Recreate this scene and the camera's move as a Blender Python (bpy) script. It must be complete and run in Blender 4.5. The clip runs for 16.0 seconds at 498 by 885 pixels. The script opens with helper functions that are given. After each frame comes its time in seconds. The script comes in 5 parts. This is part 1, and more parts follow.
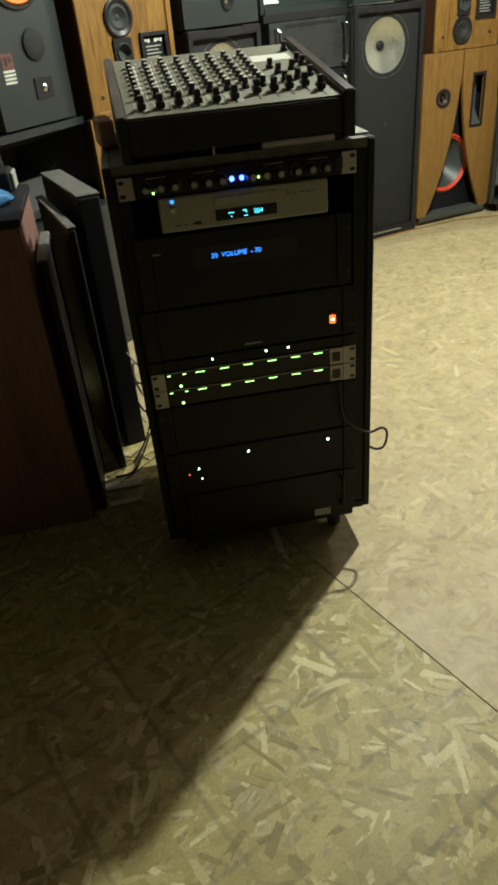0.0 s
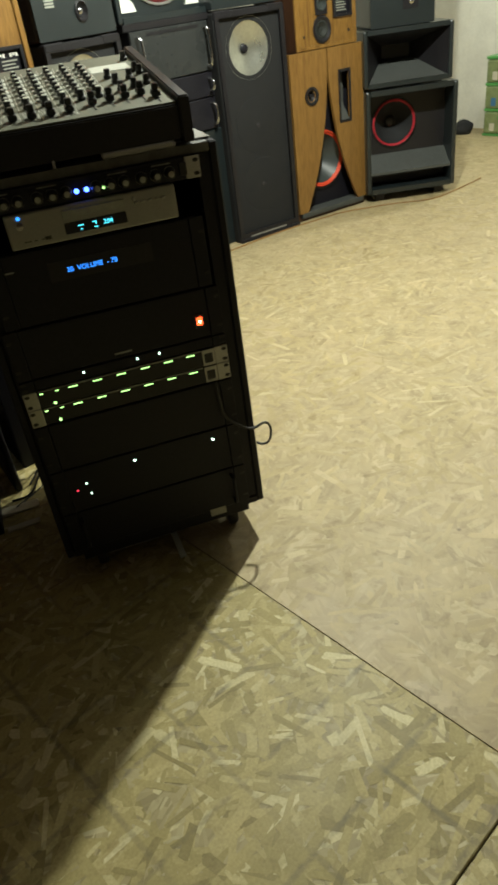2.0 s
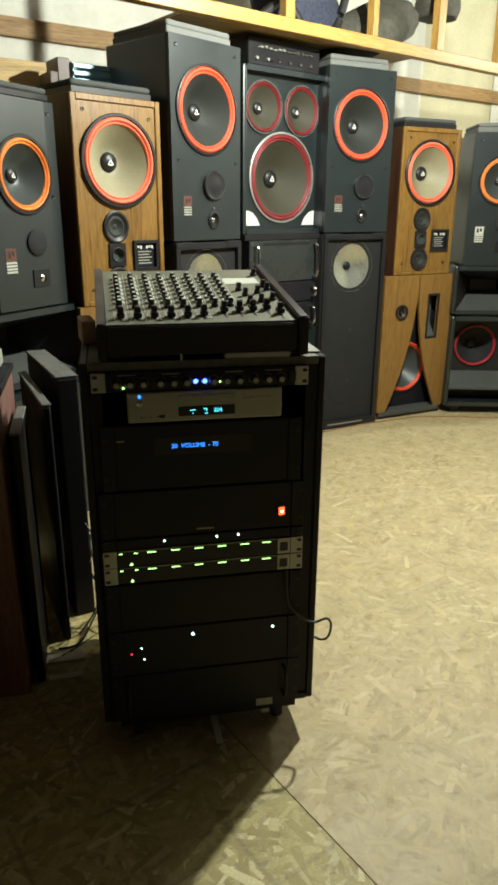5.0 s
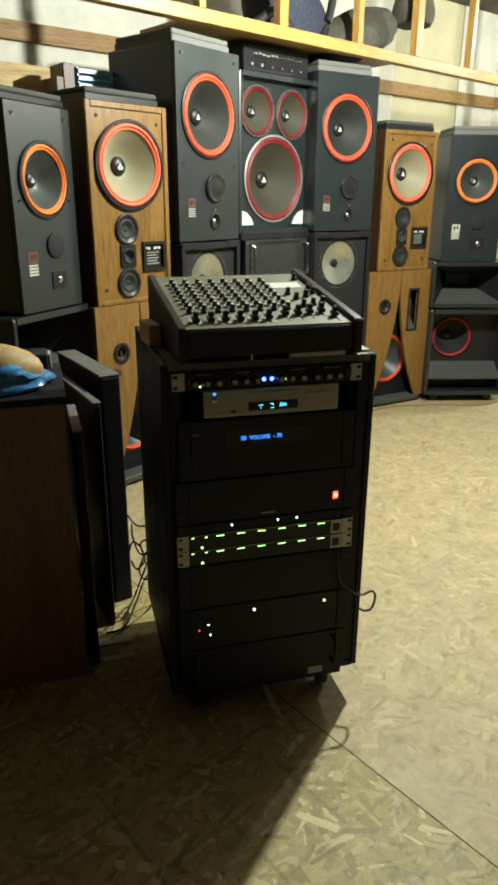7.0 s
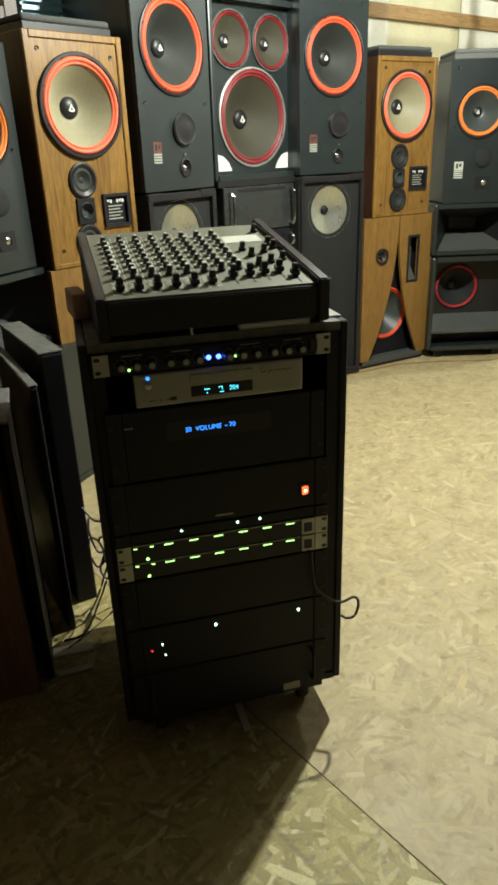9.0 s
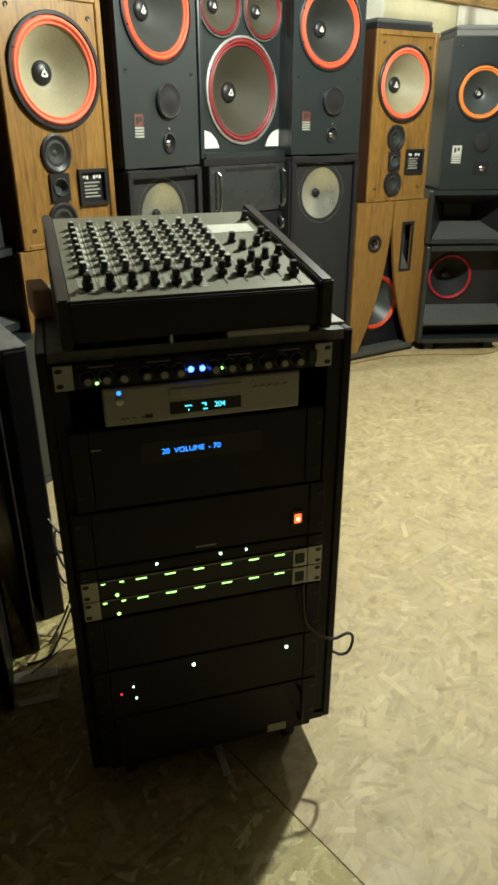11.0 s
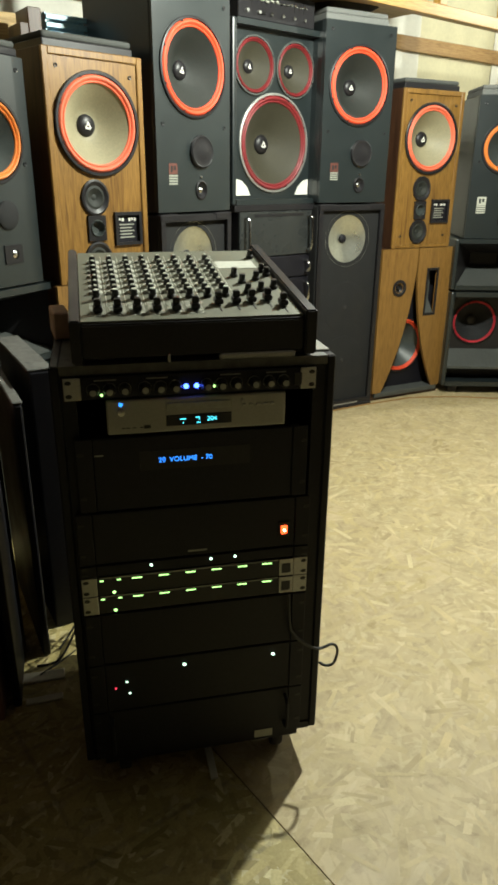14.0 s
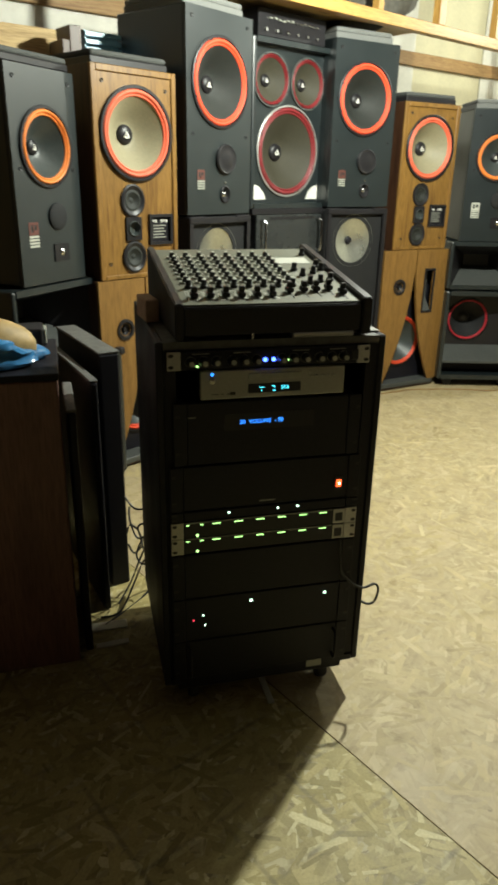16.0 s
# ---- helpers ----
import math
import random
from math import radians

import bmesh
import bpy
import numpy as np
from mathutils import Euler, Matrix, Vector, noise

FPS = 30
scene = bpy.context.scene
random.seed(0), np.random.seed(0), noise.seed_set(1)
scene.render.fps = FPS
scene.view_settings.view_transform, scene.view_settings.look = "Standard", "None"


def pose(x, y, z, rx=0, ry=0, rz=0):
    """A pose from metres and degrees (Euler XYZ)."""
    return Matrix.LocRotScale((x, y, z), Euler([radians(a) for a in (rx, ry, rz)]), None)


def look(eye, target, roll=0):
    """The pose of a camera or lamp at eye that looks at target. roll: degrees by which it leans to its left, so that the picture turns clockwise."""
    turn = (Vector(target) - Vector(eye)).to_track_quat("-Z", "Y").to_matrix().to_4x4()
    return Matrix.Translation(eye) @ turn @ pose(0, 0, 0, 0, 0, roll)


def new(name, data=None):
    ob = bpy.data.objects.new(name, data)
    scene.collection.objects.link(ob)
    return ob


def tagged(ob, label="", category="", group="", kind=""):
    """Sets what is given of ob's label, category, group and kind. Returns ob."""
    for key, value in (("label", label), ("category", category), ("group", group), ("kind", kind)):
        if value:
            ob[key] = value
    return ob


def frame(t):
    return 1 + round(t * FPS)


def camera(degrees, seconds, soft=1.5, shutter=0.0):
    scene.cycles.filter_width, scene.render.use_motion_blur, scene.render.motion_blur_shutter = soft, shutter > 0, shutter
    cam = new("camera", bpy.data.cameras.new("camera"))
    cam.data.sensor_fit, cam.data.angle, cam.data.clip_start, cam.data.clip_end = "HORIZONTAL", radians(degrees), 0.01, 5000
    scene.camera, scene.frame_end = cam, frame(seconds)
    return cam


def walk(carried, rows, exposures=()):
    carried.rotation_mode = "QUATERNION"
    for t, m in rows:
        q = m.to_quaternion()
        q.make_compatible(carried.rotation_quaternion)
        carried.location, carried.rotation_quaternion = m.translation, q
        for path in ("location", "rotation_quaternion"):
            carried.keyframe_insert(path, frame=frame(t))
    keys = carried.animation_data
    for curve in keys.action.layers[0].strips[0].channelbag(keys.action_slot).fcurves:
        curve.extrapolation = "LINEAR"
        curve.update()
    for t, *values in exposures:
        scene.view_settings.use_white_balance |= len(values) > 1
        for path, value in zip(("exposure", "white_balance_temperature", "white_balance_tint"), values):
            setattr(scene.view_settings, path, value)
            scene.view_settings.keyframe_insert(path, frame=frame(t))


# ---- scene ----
cam = camera(40.0, 16.0, soft=3.1, shutter=0.5)
PATH = [
    (0, (0.12, 0.085, 1.291), (0.037, 1.762, 0.206), -5.5),
    (0.5, (0.145, 0.078, 1.284), (0.079, 1.751, 0.19), -7.3),
    (1, (0.177, 0.073, 1.284), (0.213, 1.752, 0.198), -7.0),
    (1.5, (0.202, 0.066, 1.286), (0.281, 1.746, 0.202), -6.9),
    (2, (0.228, 0.063, 1.286), (0.352, 1.731, 0.189), -8.0),
    (2.5, (0.241, 0.067, 1.28), (0.367, 1.73, 0.176), -9.4),
    (3, (0.248, 0.074, 1.278), (0.396, 1.739, 0.181), -8.8),
    (3.5, (0.222, 0.069, 1.31), (0.357, 1.836, 0.382), -5.0),
    (3.6, (0.211, 0.05, 1.329), (0.338, 1.842, 0.451), -4.2),
    (4, (0.201, 0.079, 1.36), (0.277, 1.942, 0.637), -0.2),
    (4.5, (0.173, 0.072, 1.378), (0.197, 1.959, 0.715), -0.3),
    (4.7, (0.177, 0.062, 1.355), (0.194, 1.953, 0.705), 0.2),
    (6.8, (-0.111, -0.102, 1.410), (0.041, 1.774, 0.740), 0.1),
    (7, (-0.111, -0.098, 1.408), (0.054, 1.778, 0.735), 0.3),
    (7.5, (-0.075, -0.088, 1.391), (0.129, 1.746, 0.619), -1.4),
    (8, (0.01, -0.005, 1.383), (0.131, 1.844, 0.631), -2.6),
    (8.2, (0.057, 0.036, 1.38), (0.171, 1.881, 0.617), -2.4),
    (10.3, (0.027, 0.389, 1.371), (0.205, 2.194, 0.529), -0.2),
    (10.5, (0.024, 0.402, 1.364), (0.215, 2.199, 0.508), -0.1),
    (11, (0.055, 0.398, 1.374), (0.233, 2.201, 0.526), -0.2),
    (11.5, (0.124, 0.372, 1.373), (0.157, 2.189, 0.538), 0.4),
    (12, (0.185, 0.357, 1.369), (0.216, 2.183, 0.554), -2.1),
    (12.5, (0.178, 0.327, 1.37), (0.233, 2.171, 0.597), -0.4),
    (13, (0.164, 0.296, 1.371), (0.229, 2.15, 0.623), 0.1),
    (13.5, (0.152, 0.277, 1.37), (0.223, 2.129, 0.619), 0.4),
    (14, (0.139, 0.259, 1.373), (0.209, 2.117, 0.638), 0.6),
    (14.5, (0.108, 0.235, 1.373), (0.191, 2.093, 0.636), 1.0),
    (15, (0.005, 0.169, 1.381), (0.168, 2.017, 0.632), 0.6),
    (15.5, (-0.084, 0.068, 1.384), (0.112, 1.907, 0.624), 0.4),
    (16, (-0.074, -0.014, 1.388), (0.056, 1.844, 0.659), 1.2),
]
walk(cam, [(t, look(eye, target, roll)) for t, eye, target, roll in PATH])

# ---- light ----
world = bpy.data.worlds.new("world")
world.use_nodes = True
scene.world = world
world.node_tree.nodes["Background"].inputs[0].default_value = (0.75, 0.7, 0.6, 1)
world.node_tree.nodes["Background"].inputs[1].default_value = 0.004
scene.view_settings.exposure = 0.0
LAMPS = [(1.08, 2.73, 2.44), (3.00, 5.00, 2.66)]
for spot, watts in zip(LAMPS, (335, 115)):
    bulb_light = bpy.data.lights.new("bulb_light", "POINT")
    bulb_light.energy, bulb_light.color, bulb_light.shadow_soft_size = watts, (0.905, 0.95, 0.83), 0.035
    new("bulb_light", bulb_light).location = spot

# ---- materials ----


def nodes_of(name):
    m = bpy.data.materials.new(name)
    m.use_nodes = True
    nt = m.node_tree
    return m, nt, nt.nodes["Principled BSDF"]


def add(nt, kind, **kw):
    n = nt.nodes.new(kind)
    for k, v in kw.items():
        n.inputs[k].default_value = v
    return n


def ramp(nt, fac, stops):
    r = nt.nodes.new("ShaderNodeValToRGB")
    el = r.color_ramp.elements
    while len(el) < len(stops):
        el.new(0.5)
    for e, (p, c) in zip(el, stops):
        e.position, e.color = p, (*c, 1)
    nt.links.new(fac, r.inputs[0])
    return r.outputs[0]


def shades(c, k):
    return tuple(min(1, v * k) for v in c)


def worn(name, colour, rough=0.5, scale=30.0, bump=0.15, vary=0.25, metal=0.0, spec=0.5, stain=0.15, uneven=1.0):
    """A plain material with fine grain, blotches and uneven gloss."""
    m, nt, b = nodes_of(name)
    tc = nt.nodes.new("ShaderNodeTexCoord")
    n1 = add(nt, "ShaderNodeTexNoise", Scale=scale, Detail=6.0, Roughness=0.6)
    n2 = add(nt, "ShaderNodeTexNoise", Scale=min(scale * 0.08, 6.0) + 1.5, Detail=3.0)
    for n in (n1, n2):
        nt.links.new(tc.outputs["Object"], n.inputs["Vector"])
    c1 = ramp(nt, n1.outputs[0], [(0.3, shades(colour, 1 - vary)), (0.7, shades(colour, 1 + vary))])
    c2 = ramp(nt, n2.outputs[0], [(0.3, shades((1, 1, 1), 1 - stain)), (0.7, (1, 1, 1))])
    mix = nt.nodes.new("ShaderNodeMixRGB")
    mix.blend_type = "MULTIPLY"
    mix.inputs[0].default_value = 1.0
    nt.links.new(c1, mix.inputs[1]), nt.links.new(c2, mix.inputs[2])
    nt.links.new(mix.outputs[0], b.inputs["Base Color"])
    r = ramp(nt, n2.outputs[0], [(0.25, (max(0.02, rough - 0.08 * uneven),) * 3), (0.75, (min(1, rough + 0.1 * uneven),) * 3)])
    nt.links.new(r, b.inputs["Roughness"])
    b.inputs["Metallic"].default_value = metal
    b.inputs["Specular IOR Level"].default_value = spec
    if bump:
        bp = add(nt, "ShaderNodeBump", Strength=bump, Distance=0.002)
        nt.links.new(n1.outputs[0], bp.inputs["Height"])
        nt.links.new(bp.outputs[0], b.inputs["Normal"])
    return m


def glow(name, colour, strength):
    m, nt, b = nodes_of(name)
    b.inputs["Base Color"].default_value = (*shades(colour, 0.3), 1)
    b.inputs["Emission Color"].default_value = (*colour, 1)
    b.inputs["Emission Strength"].default_value = strength
    b.inputs["Roughness"].default_value = 0.3
    return m


def wood(name, dark, light, along="Z", ring=7.0, rough=0.45, fine=90.0):
    """Veneer or lumber: long figure along one axis, with pores and a few darker streaks."""
    m, nt, b = nodes_of(name)
    tc = nt.nodes.new("ShaderNodeTexCoord")
    oi = nt.nodes.new("ShaderNodeObjectInfo")
    sh = nt.nodes.new("ShaderNodeVectorMath")
    sh.operation = "ADD"
    mul = nt.nodes.new("ShaderNodeVectorMath")
    mul.operation = "SCALE"
    comb = nt.nodes.new("ShaderNodeCombineXYZ")
    for k in range(3):
        nt.links.new(oi.outputs["Random"], comb.inputs[k])
    nt.links.new(comb.outputs[0], mul.inputs[0])
    mul.inputs["Scale"].default_value = 9.0
    nt.links.new(tc.outputs["Object"], sh.inputs[0]), nt.links.new(mul.outputs[0], sh.inputs[1])
    mp = nt.nodes.new("ShaderNodeMapping")
    mp.inputs["Scale"].default_value = {"X": (0.07, 1, 1), "Y": (1, 0.07, 1), "Z": (1, 1, 0.07)}[along]
    nt.links.new(sh.outputs[0], mp.inputs["Vector"])
    n1 = add(nt, "ShaderNodeTexNoise", Scale=ring * 3.2, Detail=3.0, Distortion=1.2)
    n2 = add(nt, "ShaderNodeTexNoise", Scale=fine * 2.5, Detail=4.0)
    for n in (n1, n2):
        nt.links.new(mp.outputs[0], n.inputs["Vector"])
    mid = tuple((a + c) / 2 for a, c in zip(dark, light))
    c1 = ramp(nt, n1.outputs[0], [(0.3, dark), (0.42, mid), (0.5, light), (0.58, mid), (0.7, light)])
    c2 = ramp(nt, n2.outputs[0], [(0.32, (0.62, 0.58, 0.52)), (0.55, (1, 1, 1))])
    mix = nt.nodes.new("ShaderNodeMixRGB")
    mix.blend_type = "MULTIPLY"
    mix.inputs[0].default_value = 0.85
    nt.links.new(c1, mix.inputs[1]), nt.links.new(c2, mix.inputs[2])
    nt.links.new(mix.outputs[0], b.inputs["Base Color"])
    b.inputs["Roughness"].default_value = rough
    bp = add(nt, "ShaderNodeBump", Strength=0.12, Distance=0.001)
    nt.links.new(n2.outputs[0], bp.inputs["Height"])
    nt.links.new(bp.outputs[0], b.inputs["Normal"])
    return m


def strand_board(name, wear, strands=False):
    """Oriented strand board: flakes that lie every way, old grid stains, scuffs and dust. strands: for the loose strand geometry."""
    m, nt, b = nodes_of(name)
    tc = nt.nodes.new("ShaderNodeTexCoord")
    oi = nt.nodes.new("ShaderNodeObjectInfo")

    def blend(kind, fac, one, two):
        mi = nt.nodes.new("ShaderNodeMixRGB")
        mi.blend_type = kind
        if isinstance(fac, float):
            mi.inputs[0].default_value = fac
        else:
            nt.links.new(fac, mi.inputs[0])
        nt.links.new(one, mi.inputs[1])
        if isinstance(two, tuple):
            mi.inputs[2].default_value = (*two, 1)
        else:
            nt.links.new(two, mi.inputs[2])
        return mi.outputs[0]

    shift = nt.nodes.new("ShaderNodeCombineXYZ")
    far = nt.nodes.new("ShaderNodeMath")
    far.operation = "MULTIPLY"
    far.inputs[1].default_value = 40.0
    nt.links.new(oi.outputs["Random"], far.inputs[0])
    nt.links.new(far.outputs[0], shift.inputs[0])
    moved = nt.nodes.new("ShaderNodeVectorMath")
    moved.operation = "ADD"
    nt.links.new(tc.outputs["Object"], moved.inputs[0]), nt.links.new(shift.outputs[0], moved.inputs[1])
    colour, height = None, None
    if strands:
        geo = nt.nodes.new("ShaderNodeNewGeometry")
        grain = add(nt, "ShaderNodeTexNoise", Scale=160.0, Detail=3.0)
        nt.links.new(tc.outputs["Object"], grain.inputs["Vector"])
        colour = ramp(nt, geo.outputs["Random Per Island"], [(0.0, (0.22, 0.175, 0.055)), (0.2, (0.34, 0.28, 0.10)), (0.55, (0.42, 0.345, 0.138)), (0.85, (0.495, 0.41, 0.182)), (0.93, (0.57, 0.50, 0.26)), (1.0, (0.72, 0.65, 0.38))])
        colour = blend("MULTIPLY", 0.8, colour, ramp(nt, grain.outputs[0], [(0.3, (0.78, 0.76, 0.7)), (0.65, (1.05, 1.05, 1.05))]))
        height = grain.outputs[0]
    for k, (cell, thin, long_) in enumerate(() if strands else ((11.0, 75.0, 13.0), (17.0, 120.0, 20.0), (8.0, 48.0, 9.0))):
        base = nt.nodes.new("ShaderNodeMapping")
        base.inputs["Location"].default_value = (3.7 * k, 1.9 * k, 0)
        base.inputs["Rotation"].default_value = (0, 0, 0.7 * k)
        nt.links.new(moved.outputs[0], base.inputs["Vector"])
        v = add(nt, "ShaderNodeTexVoronoi", Scale=cell, Randomness=1.0)
        nt.links.new(base.outputs[0], v.inputs["Vector"])
        sep = nt.nodes.new("ShaderNodeSeparateColor")
        nt.links.new(v.outputs["Color"], sep.inputs[0])
        ang = nt.nodes.new("ShaderNodeMath")
        ang.operation = "MULTIPLY"
        ang.inputs[1].default_value = 6.28
        nt.links.new(sep.outputs[0], ang.inputs[0])
        rot = nt.nodes.new("ShaderNodeVectorRotate")
        rot.rotation_type = "Z_AXIS"
        nt.links.new(base.outputs[0], rot.inputs["Vector"]), nt.links.new(ang.outputs[0], rot.inputs["Angle"])
        st = nt.nodes.new("ShaderNodeMapping")
        st.inputs["Scale"].default_value = (thin, long_, 1)
        nt.links.new(rot.outputs[0], st.inputs["Vector"])
        fl = add(nt, "ShaderNodeTexVoronoi", Scale=1.0, Randomness=1.0)
        nt.links.new(st.outputs[0], fl.inputs["Vector"])
        s2 = nt.nodes.new("ShaderNodeSeparateColor")
        nt.links.new(fl.outputs["Color"], s2.inputs[0])
        if k < 2:
            c = ramp(nt, s2.outputs[1], [(0.0, (0.235, 0.19, 0.085)), (0.25, (0.335, 0.275, 0.13)), (0.6, (0.385, 0.32, 0.16)), (0.88, (0.44, 0.375, 0.20)), (1.0, (0.55, 0.485, 0.29))])
            if colour is None:
                colour, height = c, s2.outputs[2]
            else:
                colour = blend("MIX", ramp(nt, sep.outputs[1], [(0.45, (0, 0, 0)), (0.55, (1, 1, 1))]), colour, c)
        else:
            pale = ramp(nt, s2.outputs[0], [(0.86, (0, 0, 0)), (0.90, (0.6,) * 3)])
            colour = blend("MIX", pale, colour, (0.56, 0.50, 0.30))
            dark = ramp(nt, s2.outputs[1], [(0.90, (0, 0, 0)), (0.95, (0.35,) * 3)])
            colour = blend("MIX", dark, colour, (0.20, 0.145, 0.06))
    soil = add(nt, "ShaderNodeTexNoise", Scale=2.1, Detail=6.0, Roughness=0.68)
    fine = add(nt, "ShaderNodeTexNoise", Scale=14.0, Detail=5.0, Roughness=0.7)
    for n in (soil, fine):
        nt.links.new(moved.outputs[0], n.inputs["Vector"])
    dust = ramp(nt, soil.outputs[0], [(0.36, (0.1 + 0.55 * wear,) * 3), (0.6, (0.3 + 0.6 * wear,) * 3)])
    most = nt.nodes.new("ShaderNodeMath")
    most.operation = "MULTIPLY"
    nt.links.new(dust, most.inputs[0])
    nt.links.new(ramp(nt, oi.outputs["Random"], [(0.0, (0.75,) * 3), (1.0, (1.0,) * 3)]), most.inputs[1])
    colour = blend("MIX", most.outputs[0], colour, (0.472, 0.374, 0.222) if wear else (0.37, 0.31, 0.14))
    if wear:
        scuff = add(nt, "ShaderNodeTexNoise", Scale=5.5, Detail=5.0, Roughness=0.62, Distortion=0.8)
        nt.links.new(moved.outputs[0], scuff.inputs["Vector"])
        colour = blend("MULTIPLY", 1.0, colour, ramp(nt, scuff.outputs[0], [(0.30, (0.80, 0.79, 0.78)), (0.42, (0.95, 0.95, 0.94)), (0.58, (1.02, 1.02, 1.02)), (0.72, (1.13, 1.12, 1.12))]))
    colour = blend("MULTIPLY", 0.9, colour, ramp(nt, fine.outputs[0], [(0.28, (0.62, 0.58, 0.5)), (0.45, (0.95,) * 3), (0.7, (1.04, 1.03, 1.0))]))
    xyz = nt.nodes.new("ShaderNodeSeparateXYZ")
    nt.links.new(tc.outputs["Object"], xyz.inputs[0])
    for k, (axis, step, off) in enumerate(((0, 0.208, 0.002), (1, 0.19, 0.203))):
        w = nt.nodes.new("ShaderNodeMath")
        w.operation = "PINGPONG"
        sh = nt.nodes.new("ShaderNodeMath")
        sh.operation = "ADD"
        sh.inputs[1].default_value = -off + 20 * step
        nt.links.new(xyz.outputs[axis], sh.inputs[0])
        nt.links.new(sh.outputs[0], w.inputs[0])
        w.inputs[1].default_value = step / 2
        line = ramp(nt, w.outputs[0], [(0.003, (0.62 * (1 - wear) ** 2,) * 3), (0.008, (0, 0, 0))])
        gate = ramp(nt, fine.outputs[0] if k else soil.outputs[0], [(0.36, (1.0,) * 3), (0.48, (0.6,) * 3), (0.60, (0.05,) * 3)])
        both = nt.nodes.new("ShaderNodeMath")
        both.operation = "MULTIPLY"
        nt.links.new(line, both.inputs[0]), nt.links.new(gate, both.inputs[1])
        colour = blend("MIX", both.outputs[0], colour, (0.12, 0.10, 0.06))
    chips = add(nt, "ShaderNodeTexVoronoi", Scale=5.0, Randomness=1.0)
    nt.links.new(moved.outputs[0], chips.inputs["Vector"])
    colour = blend("MIX", ramp(nt, chips.outputs["Distance"], [(0.018, (0.7,) * 3), (0.04, (0, 0, 0))]), colour, (0.10, 0.07, 0.035))
    nt.links.new(colour, b.inputs["Base Color"])
    nt.links.new(ramp(nt, soil.outputs[0], [(0.3, (0.7,) * 3), (0.7, (0.5,) * 3)]), b.inputs["Roughness"])
    bp = add(nt, "ShaderNodeBump", Strength=0.2, Distance=0.0012)
    nt.links.new(height, bp.inputs["Height"])
    nt.links.new(bp.outputs[0], b.inputs["Normal"])
    return m


